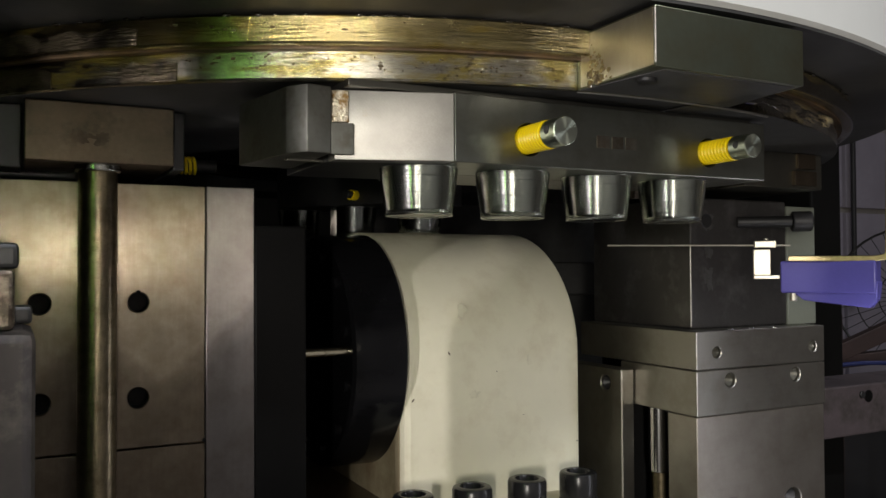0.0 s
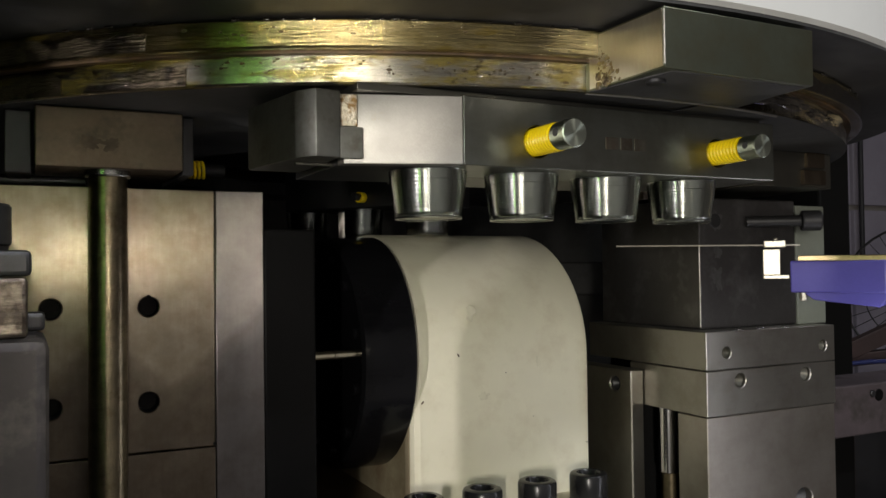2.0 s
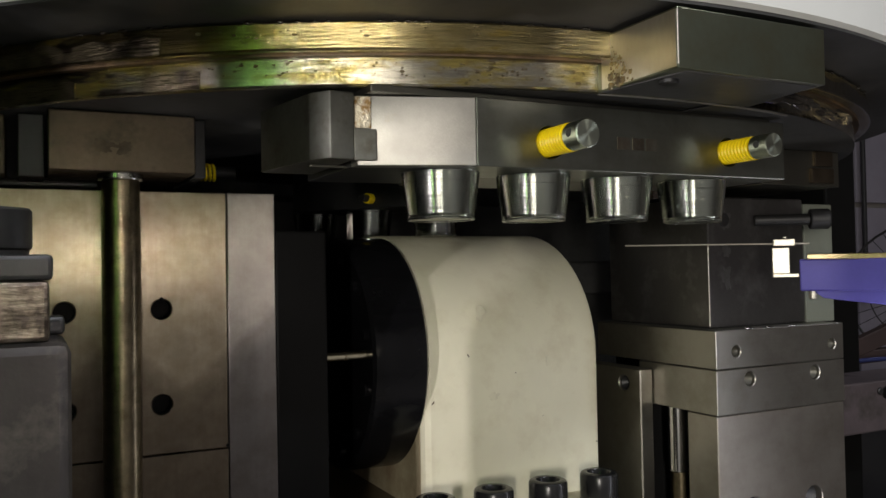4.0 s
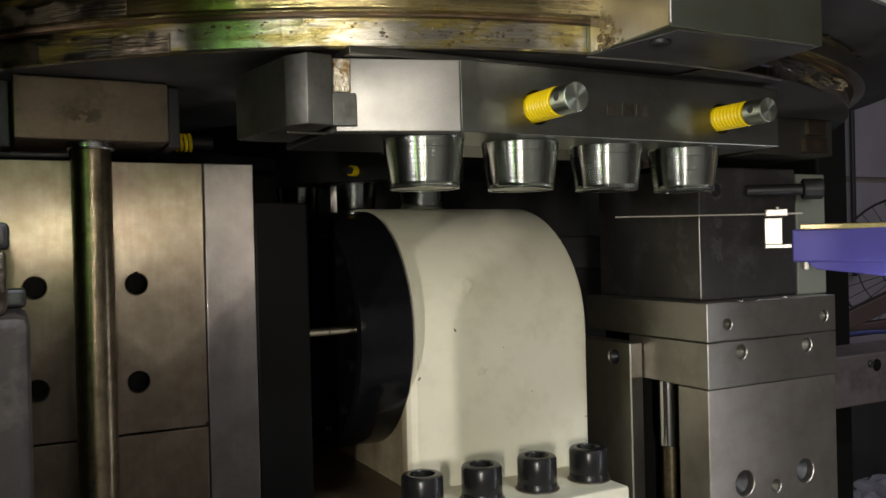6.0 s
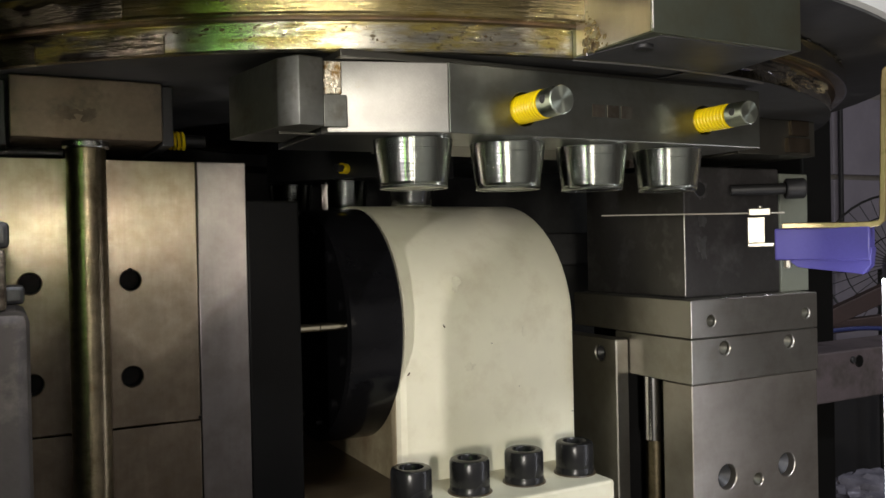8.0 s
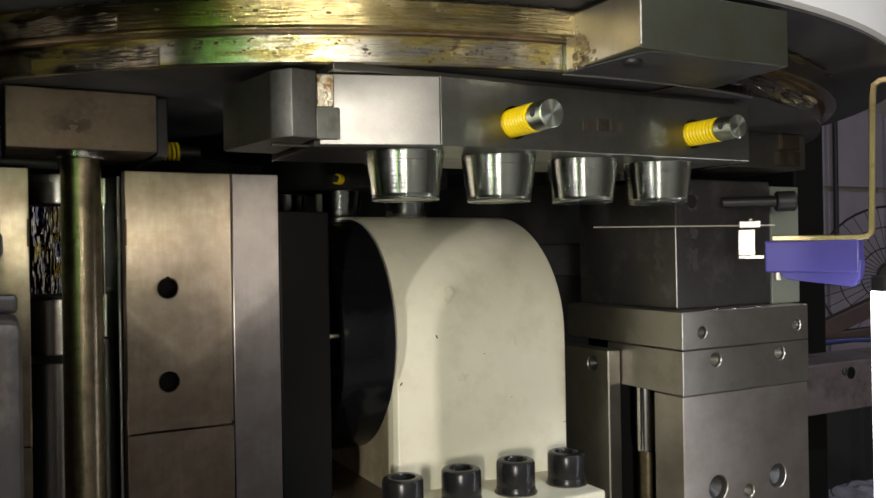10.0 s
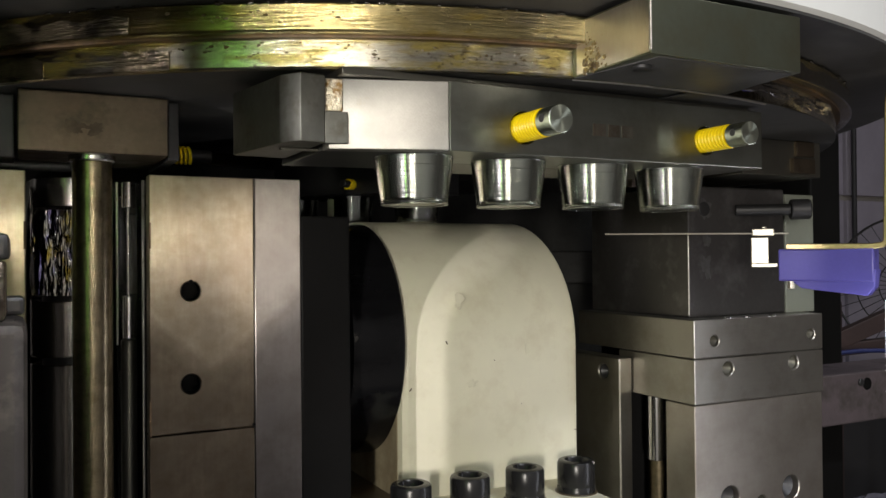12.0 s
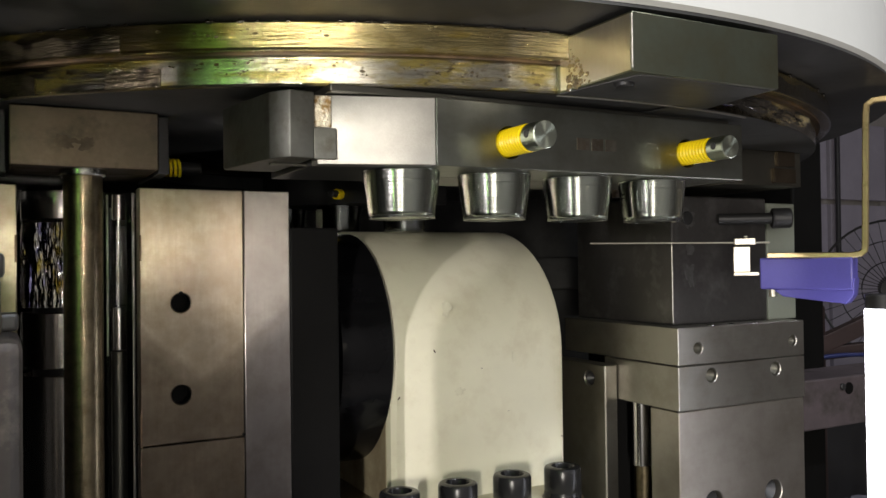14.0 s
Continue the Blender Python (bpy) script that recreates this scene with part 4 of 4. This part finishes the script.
def housing():
    """Cream housing: upright front that rolls over into a round top."""
    h = thing("bearing_housing", "cream painted housing with a rounded top", "housing")
    bm = bmesh.new()
    pts = [(0.806, 1.04)]
    for k in range(33):
        a = math.pi * k / 32
        pts.append((0.944 - 0.138 * math.cos(a), 1.240 + 0.1295 * math.sin(a)))
    pts.append((1.082, 1.04))
    low = [bm.verts.new((0.3985, y, z)) for y, z in pts]
    face = bm.faces.new(low)
    ends = [face]
    up = [v for v in bmesh.ops.extrude_face_region(bm, geom=[face])["geom"] if isinstance(v, bmesh.types.BMVert)]
    bmesh.ops.translate(bm, vec=(0.2040, 0, 0), verts=up)
    bmesh.ops.recalc_face_normals(bm, faces=bm.faces)
    rim = [e for e in bm.edges if abs(e.verts[0].co.x - e.verts[1].co.x) < 1e-5]
    bmesh.ops.bevel(bm, geom=[e for e in rim if e.verts[0].co.x > 0.5], offset=0.003, segments=3, affect="EDGES", profile=0.5)
    rim = [e for e in bm.edges if all(abs(v.co.x - 0.3985) < 1e-5 for v in e.verts)]
    bmesh.ops.bevel(bm, geom=rim, offset=0.0075, segments=2, affect="EDGES", profile=0.6)
    h_body = part("body", bm, CREAM, h, smooth=12)
    for x, z, r, turn in ((0.4476, 1.2465, 0.0022, 60), (0.4085, 1.2036, 0.0022, -50), (0.5996, 1.1469, 0.0016, 10), (0.5014, 1.2260, 0.0010, 30), (0.5330, 1.1800, 0.0008, 0)):
        chip = turned([(0, -0.0002), (1, -0.0002), (0.8, 0.0002), (0, 0.0002)], 9, pose(x, 0.8058, z) @ Matrix.Rotation(radians(turn), 4, "Y") @ FRONT @ Matrix.Diagonal((r, r * 0.35, 1, 1)))
        part("paint_chip", chip, RUST, h, "small dark chip in the paint")
    for x, z, wide, high, k in ((0.476, 1.205, 0.0050, 0.0034, 2.2), (0.462, 1.288, 0.0060, 0.0075, 5.4), (0.540, 1.236, 0.0035, 0.0050, 8.1)):
        part("paint_smudge", smear(x, 0.8061, z, wide, high, k), SMUDGE, h_body, "faint grubby smudge in the paint")
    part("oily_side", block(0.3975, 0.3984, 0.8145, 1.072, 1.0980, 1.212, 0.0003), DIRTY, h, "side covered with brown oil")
    part("foot_edge", block(0.2860, 0.4036, 0.7174, 1.10, 0.90, 1.0995, 0.003), OILY, h, "foot edge covered with brown oil")
    part("drip_ledge", block(0.2860, 0.3560, 0.630, 0.7172, 0.90, 1.0992, 0.003), OILY, h, "ledge covered with brown oil")
    part("foot", block(0.300, 0.5822, 0.718, 1.10, 0.86, 1.0985, 0.003), CREAM, h)
    return h


housing()


def cap_screw():
    """A large black socket cap screw on a washer."""
    s = thing("cap_screw", "black socket head cap screw on the cream base", "screw", group="cap screws")
    part("head", turned([(0, 0.013), (0.0096, 0.013), (0.0104, 0.0296), (0.0116, 0.0312), (0.0150, 0.0315), (0.0174, 0.0304), (0.0185, 0.0280), (0.0185, 0.0085), (0.0181, 0.0075), (0.0181, 0.0065), (0.0187, 0.0055), (0.0187, 0.0008), (0, 0.0008)], 48), HEAD, s, smooth=35)
    part("washer", turned([(0.0, 0.0), (0.0205, 0.0), (0.0208, 0.0004), (0.0205, 0.0009), (0.0, 0.0009)], 40), OILY, s)
    return s


SCREW = cap_screw()
SCREW.location = (0.3860, 0.7580, 1.0985)
for k in range(1, 4):
    copy_thing(SCREW, pose(0.3860 + 0.0597 * k, 0.7580, 1.0985, 0, 0, 25 * k))
single("stud", rod((0.3385, 0.752, 1.0985), (0.3385, 0.752, 1.106), 0.0095, 24, 0.002), BLACKOX, "short dark stud on the cream base", "stud")


# ---- clamp stack at the far end ----
def stack():
    up = thing("upper_slab", "ground steel slab with two sunk screws", "steel slab", group="stacked slabs")
    part("plate", holed(0.6535, 0.8340, 0.687, 0.872, 1.2298, 1.2672, [(0.6800, 1.2460, 0.0058), (0.8160, 1.2460, 0.0058)]), SLAB, up)
    sunk_screw(0.6800, 0.6868, 1.2460, 0.0058, up, 0.0034, DULL)
    sunk_screw(0.8160, 0.6868, 1.2460, 0.0058, up, 0.0034, DULL)
    for x in (0.702, 0.731, 0.765):
        part("dowel", rod((x, 0.692, 1.2662), (x, 0.692, 1.2682), 0.0040, 16, 0.0006), CHROME, up)
    # bright rods on both slabs stand in for glints on their worn corners
    part("worn_edge_glint", rod((0.6538, 0.6873, 1.2306), (0.6538, 0.6873, 1.2664), 0.0007, 10, 0.0002), BRIGHT, up)
    lo = thing("lower_slab", "ground steel slab with two sunk screws", "steel slab", group="stacked slabs")
    part("plate", holed(0.6535, 0.8340, 0.687, 0.80, 1.1852, 1.2290, [(0.6975, 1.2180, 0.0072), (0.7895, 1.2180, 0.0072)]), SLAB, lo)
    sunk_screw(0.6975, 0.6868, 1.2180, 0.0072, lo, 0.0040, DULL)
    sunk_screw(0.7895, 0.6868, 1.2180, 0.0072, lo, 0.0040, DULL)
    part("worn_edge_glint", rod((0.6538, 0.6873, 1.1862), (0.6538, 0.6873, 1.2282), 0.0007, 10, 0.0002), BRIGHT, lo)
    b = thing("lower_block", "tall ground steel block with sunk screws", "steel block", group="stacked slabs")
    part("body", holed(0.6545, 0.8335, 0.6885, 0.7290, 0.86, 1.1845, [(0.7000, 1.0900, 0.0125), (0.7850, 1.0900, 0.0122), (0.7430, 1.0810, 0.0066)]), LOWER, b)
    part("rear_body", block(0.705, 0.8335, 0.7295, 0.86, 0.86, 1.1845, 0.0012), BLACKOX, b)
    sunk_screw(0.7000, 0.6883, 1.0900, 0.0125, b, 0.0080, BLACKOX)
    sunk_screw(0.7850, 0.6883, 1.0900, 0.0122, b, 0.0080, BLACKOX)
    sunk_screw(0.7430, 0.6883, 1.0810, 0.0066, b, 0.0022, DULL)


stack()


def guide_plate():
    """An upright plate beside the slabs; its broad face looks along -x, its narrow end to the front."""
    g = thing("guide_plate", "upright ground steel guide plate with a sunk screw", "guide plate")
    turn = pose(0, 0, 0, 0, 0, -90)
    body = holed(-0.905, -0.778, 0.6365, 0.6530, 0.90, 1.2225, [(-0.805, 1.2058, 0.0080)], 0.0012)
    bmesh.ops.transform(body, matrix=turn, verts=body.verts)
    part("plate", body, SLAB, g)
    head = turned([(0, -0.0105), (0.0026, -0.0100), (0.0050, -0.0070), (0.0078, -0.0030), (0.0078, -0.0155), (0, -0.0155)], 36, turn @ facing(-0.805, 0.6365, 1.2058))
    part("screw", head, BLACKOX, g)
    return g


guide_plate()
PIN = thing("guide_pin", "bright guide pin in a brown lower bush", "pin")
part("pin", rod((0.6740, 0.765, 1.1154), (0.6740, 0.765, 1.186), 0.0102, 32), CHROME, PIN)
part("bush", rod((0.6790, 0.768, 0.90), (0.6790, 0.768, 1.1152), 0.0105, 32), RODM, PIN)


def dark_block():
    b = thing("spacer_block", "blackened steel block standing on the slabs", "block")
    part("body", block(0.6680, 0.8040, 0.709, 0.865, 1.2680, 1.3990, 0.0018), DARKBOX, b)
    part("foot_plate", block(0.6725, 0.8030, 0.711, 0.865, 1.2673, 1.2682, 0), BLACKOX, b)
    # paler rod for the highlight along the block's worn corner
    part("worn_edge_glint", rod((0.6687, 0.7097, 1.270), (0.6687, 0.7097, 1.350), 0.0009, 10, 0.0002), SLAB, b)
    for z, w, h, k in ((1.318, 0.0065, 0.011, 1.3), (1.345, 0.0050, 0.008, 4.1), (1.376, 0.0085, 0.010, 7.7)):
        part("pale_smear", smear(0.692, 0.7090, z, w, h, k), SMEAR, b, "pale rubbed smear")
    part("set_screw", rod((0.6895, 0.7078, 1.3760), (0.6895, 0.7095, 1.3760), 0.0072, 20, 0.0005), BLACKOX, b)
    return b


dark_block()
single("lock_plate", block(0.8045, 0.8480, 0.708, 0.722, 1.2675, 1.3940, 0.0012), LOCK, "greenish ground steel plate beside the dark block", "plate")


def long_screw():
    s = thing("long_screw", "long black socket screw reaching out in front of the plate", "screw")
    u = Vector((0.80, -0.60, 0))
    p = Vector((0.736, 0.7075, 1.3755))
    m = Matrix.Translation(p + u * 0.050) @ u.to_track_quat("Z", "Y").to_matrix().to_4x4()
    part("shank", rod(p - u * 0.004, p + u * 0.050, 0.0058, 24), BLACKOX, s)
    part("head", turned([(0, 0), (0.0095, 0), (0.0104, 0.0010), (0.0104, 0.0175), (0.0094, 0.0190), (0.0056, 0.0190), (0.0054, 0.0100), (0, 0.0100)], 32, m), BLACKOX, s)
    return s


long_screw()


def feeler():
    """A thin probe wire in a bright tin clip."""
    f = thing("feeler", "thin steel feeler wire in a bright tin clip", "feeler")
    a, b = Vector((0.586, 0.735, 1.3510)), Vector((0.7075, 0.622, 1.3490))
    part("wire", tube_path([a, a.lerp(b, 0.5), b], 0.0009, 10), TIN, f)
    u = (b - a).normalized()
    m = Matrix.Translation((0.6925, 0.6365, 0)) @ Matrix.Rotation(math.atan2(u.y, u.x), 4, "Z")
    part("clip_top", block(-0.0105, 0.0085, -0.004, 0.004, 1.3470, 1.3535, 0.0008, m), TIN, f)
    part("clip_body", block(-0.0115, 0.0035, -0.003, 0.003, 1.3215, 1.3455, 0.0006, m), TIN, f)
    part("clip_foot", block(-0.0115, 0.0110, -0.004, 0.003, 1.3180, 1.3215, 0.0006, m), TIN, f)
    part("clip_screw", rod((0.6925, 0.6365, 1.3535), (0.6925, 0.6365, 1.3560), 0.0022, 16), TIN, f)
    return f


feeler()


def sensor_box():
    s = thing("sensor_box", "blue plastic sensor box with a wedge-shaped lever under it", "sensor")
    u = Vector((0.036, -0.074, 0)).normalized()
    m = Matrix.Translation((0.704, 0.631, 0)) @ Matrix.Rotation(math.atan2(u.y, u.x), 4, "Z")
    part("case", block(0.0, 0.0800, 0.0, 0.026, 1.3050, 1.3345, 0.0016, m), BLUE, s)
    lever = prism([(0.012, 1.3045), (0.020, 1.2985), (0.074, 1.2925), (0.080, 1.3000), (0.0815, 1.3160), (0.060, 1.3130)], 0.0, 0.022, 0.0008)
    bmesh.ops.transform(lever, matrix=m @ pose(0, 0.0235, 0, 90, 0, 0), verts=lever.verts)
    part("lever", lever, BLUE, s)
    part("screw", rod(m @ Vector((0.0105, 0.004, 1.2975)), m @ Vector((0.0105, 0.004, 1.3055)), 0.0035, 16), TIN, s)
    return s


sensor_box()


def bent_bar():
    """Square brass bar: along the sensor, a bend, up, and away under the platen."""
    pts = [(0.7065, 0.6230, 1.3368)]
    pts += [(0.7425, 0.5560 + 0.006, 1.3362), (0.7460, 0.5555, 1.3375), (0.7475, 0.5530, 1.3400), (0.7478, 0.5525, 1.3450)]
    pts += [(0.7440, 0.5470, 1.4600), (0.7442, 0.5460, 1.4680), (0.7470, 0.5425, 1.4715), (0.7520, 0.5380, 1.4725), (0.82, 0.49, 1.4740)]
    bm = bmesh.new()
    rings = []
    p = [Vector(q) for q in pts]
    out = Vector((0.9, 0.44, 0)).normalized()
    for i, q in enumerate(p):
        d = (p[min(i + 1, len(p) - 1)] - p[max(i - 1, 0)]).normalized()
        n = out - d * out.dot(d)
        n.normalize()
        w = d.cross(n)
        rings.append([bm.verts.new(q + 0.0026 * (a * n + b * w)) for a, b in ((1, 0.7), (0.7, 1), (-0.7, 1), (-1, 0.7), (-1, -0.7), (-0.7, -1), (0.7, -1), (1, -0.7))])
    for a, b in zip(rings, rings[1:]):
        for k in range(8):
            bm.faces.new((a[k], a[(k + 1) % 8], b[(k + 1) % 8], b[k]))
    bm.faces.new(rings[0][::-1])
    bm.faces.new(rings[-1])
    bmesh.ops.recalc_face_normals(bm, faces=bm.faces)
    return single("bent_bar", bm, BRASS, "bent square brass bar above the blue sensor box", "bar")


bent_bar()


def tube_lamp():
    t = thing("tube_lamp", "lit white tube lamp with a dark end cap", "lamp")
    part("tube", rod((0.7300, 0.5265, 0.95), (0.7300, 0.5265, 1.2905), 0.0130, 32), TUBE, t)
    part("end_cap", rod((0.7300, 0.5265, 1.2900), (0.7300, 0.5265, 1.3030), 0.0125, 32), RUBBER, t)
    return t


tube_lamp()


# ---- bracket close to the lens ----
def near_bracket():
    c = thing("near_bracket", "dark steel post with a packing block and bolt on top", "bracket")
    part("post", block(0.020, 0.0805, 0.480, 0.545, 0.86, 1.3035, 0.0050), POSTM, c)
    part("packing", block(0.022, 0.0722, 0.484, 0.530, 1.3036, 1.3298, 0.0022), TAN, c, "worn tan packing block")
    part("washer", block(0.0235, 0.0738, 0.485, 0.529, 1.3300, 1.3412, 0.0022), BLACKOX, c)
    part("bolt", turned([(0, 0), (0.0184, 0), (0.0184, 0.0022), (0.0194, 0.0030), (0.0197, 0.0040), (0.0197, 0.0196), (0.0188, 0.0208), (0.0140, 0.0208), (0.0128, 0.0150), (0, 0.0150)], 48, pose(0.0462, 0.507, 1.3412)), BLACKOX, c, "dark socket bolt head")
    part("heel", block(0.0600, 0.0798, 0.5315, 0.5445, 1.3036, 1.3125, 0.0020), BLACKOX, c)
    return c


near_bracket()


# ---- things further back ----
def far_fittings():
    # far cores use a darker steel than the near ones, their dimness put into colour
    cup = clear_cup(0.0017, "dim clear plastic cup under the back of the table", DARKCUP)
    cup.location = (0.376, 1.057, 1.4000)
    for x, y in ((0.4165, 0.981), (0.4655, 0.910)):
        copy_thing(cup, pose(x, y, 1.4000))
    n = thing("neck_plate", "dark neck plate at the back of the table", "neck plate", group="neck plates")
    part("plate", prism([(0.340, 1.030), (0.452, 0.870), (0.525, 0.921), (0.413, 1.081)], 1.4001, 1.4448, 0.001), BLACKOX, n)
    part("spring", coil((0.4040, 0.9425, 1.4104), (-0.82, -0.573, 0), 0.0058, 0.012, 5, 0.0028, 0.003), YELLOW, n, "dull yellow spring")
    part("spring_pin", rod((0.4040, 0.9425, 1.4104), (0.3870, 0.9306, 1.4104), 0.0042), BLACKOX, n)
    single("strip", prism([(0.386, 0.975), (0.392, 0.972), (0.392, 0.974), (0.386, 0.977)], 1.366, 1.3961, 0.0003), SIDE, "pale angled metal strip under the table", "strip")


far_fittings()


def beam():
    b = thing("machine_beam", "stained pinkish-grey beam with a bolt recess", "beam")
    part("body", block(0.95, 1.60, 0.845, 0.93, 1.098, 1.167, 0.003), BEAM, b)
    # flat black disc gives the bolt recess its shade; the beam isn't hollowed
    part("recess", rod((1.122, 0.8440, 1.150), (1.122, 0.8455, 1.150), 0.0085, 20, 0.0003), BLACK, b)
    part("bolt", rod((1.108, 0.842, 1.153), (1.108, 0.846, 1.153), 0.005, 16), BLACKOX, b)
    return b


beam()
SIDE_FRAME = thing("side_frame", "dark red steel stand with slanting braces behind the beam", "stand")
part("leg", block(1.44, 1.475, 1.15, 1.185, 0, 1.24, 0.003), OXIDE, SIDE_FRAME)
part("brace", block(-0.27, 0.25, -0.012, 0.012, -0.016, 0.016, 0.002, pose(1.62, 1.08, 1.24, 0, -24, -28)), OXIDE, SIDE_FRAME)
part("rail", block(-0.25, 0.25, -0.012, 0.012, -0.012, 0.012, 0.002, pose(1.66, 1.06, 1.17, 0, -6, -28)), OXIDE, SIDE_FRAME)
single("cable", tube_path([(1.30 + 0.03 * k, 1.12 - 0.012 * k, 1.135 + 0.010 * math.sin(0.5 * k) + 0.003 * k) for k in range(14)], 0.004, 10), CABLE, "loose blue cable along the beam", "cable")


def crate():
    """A dark crate behind the beam with a crumpled plastic sheet on it."""
    k = thing("crate", "dark plastic crate standing behind the beam", "crate", (1.95, 1.40, 0))
    part("body", block(-0.20, 0.20, -0.14, 0.14, 0, 0.63, 0.006), RUBBER, k)
    part("rim", block(-0.21, 0.21, -0.15, 0.15, 0.6301, 0.66, 0.006), RUBBER, k)
    bm = bmesh.new()
    bmesh.ops.create_icosphere(bm, subdivisions=4, radius=1.0)
    for v in bm.verts:
        q = 1 + 0.55 * abs(noise.noise(v.co * 2.1)) + 0.25 * abs(noise.noise(v.co * 5.3)) + 0.10 * noise.noise(v.co * 11)
        p = v.co * q
        v.co = Vector((1.95 - 0.02 + 0.095 * p.x, 1.40 + 0.07 * p.y, 0.66 + max(0.0004, 0.034 + 0.040 * p.z)))
    single("plastic_sheet", bm, SHEET, "crumpled pale plastic sheet on a dark crate", "plastic sheet", smooth=35)


SHEET = surface("pale_plastic_film", (0.22, 0.215, 0.26), 0.22, 0.0, 0.4, None, grain_scale=80, bump=0.15)
crate()


# made-up dark box that keeps the gap below the beam dark
single("cabinet", block(1.88, 2.95, 1.78, 2.12, 0, 0.92, 0.006), RUBBER, "low dark box added before the far wall to darken the gap", "cabinet")


def fan():
    """A standing fan seen through the machine: wire guard, hub, blades, stand."""
    f = thing("fan", "standing fan with a round dark wire guard", "fan", (2.36, 1.60, 1.24))
    turn = Matrix.Rotation(radians(-58), 4, "Z")

    def w(r, a, d=0.0):
        return turn @ Vector((r * math.cos(a), d, r * math.sin(a)))

    for r, th in ((0.20, 0.004), (0.14, 0.002), (0.08, 0.002)):
        part("guard_ring", tube_path([w(r, 2 * math.pi * k / 40, -0.05 * (1 - r / 0.2)) for k in range(41)], th, 6), BLACKOX, f)
    for k in range(36):
        a = 2 * math.pi * k / 36
        part("guard_wire", tube_path([w(0.03, a, -0.05), w(0.12, a, -0.035), w(0.20, a, 0)], 0.0011, 5), BLACKOX, f)
    hub = part("hub", turned([(0, -0.05), (0.03, -0.05), (0.04, 0.0), (0.04, 0.06), (0, 0.06)], 24, turn @ FRONT.inverted()), BLACKOX, f)
    part("stand", rod((0, 0.05, -1.24), (0, 0.05, -0.02), 0.012), BLACKOX, f)
    return f


fan()


# ---- movement ----
def motions():
    for half, shift in ((MOULD_A, 0.0415), (MOULD_B, -0.0415)):
        walk(half, [(0, pose(0, 0, 0)), (8.9, pose(0, 0, 0)), (9.75, pose(shift * 0.55, 0, 0)), (10.6, pose(shift, 0, 0)), (14, pose(shift, 0, 0))])


motions()
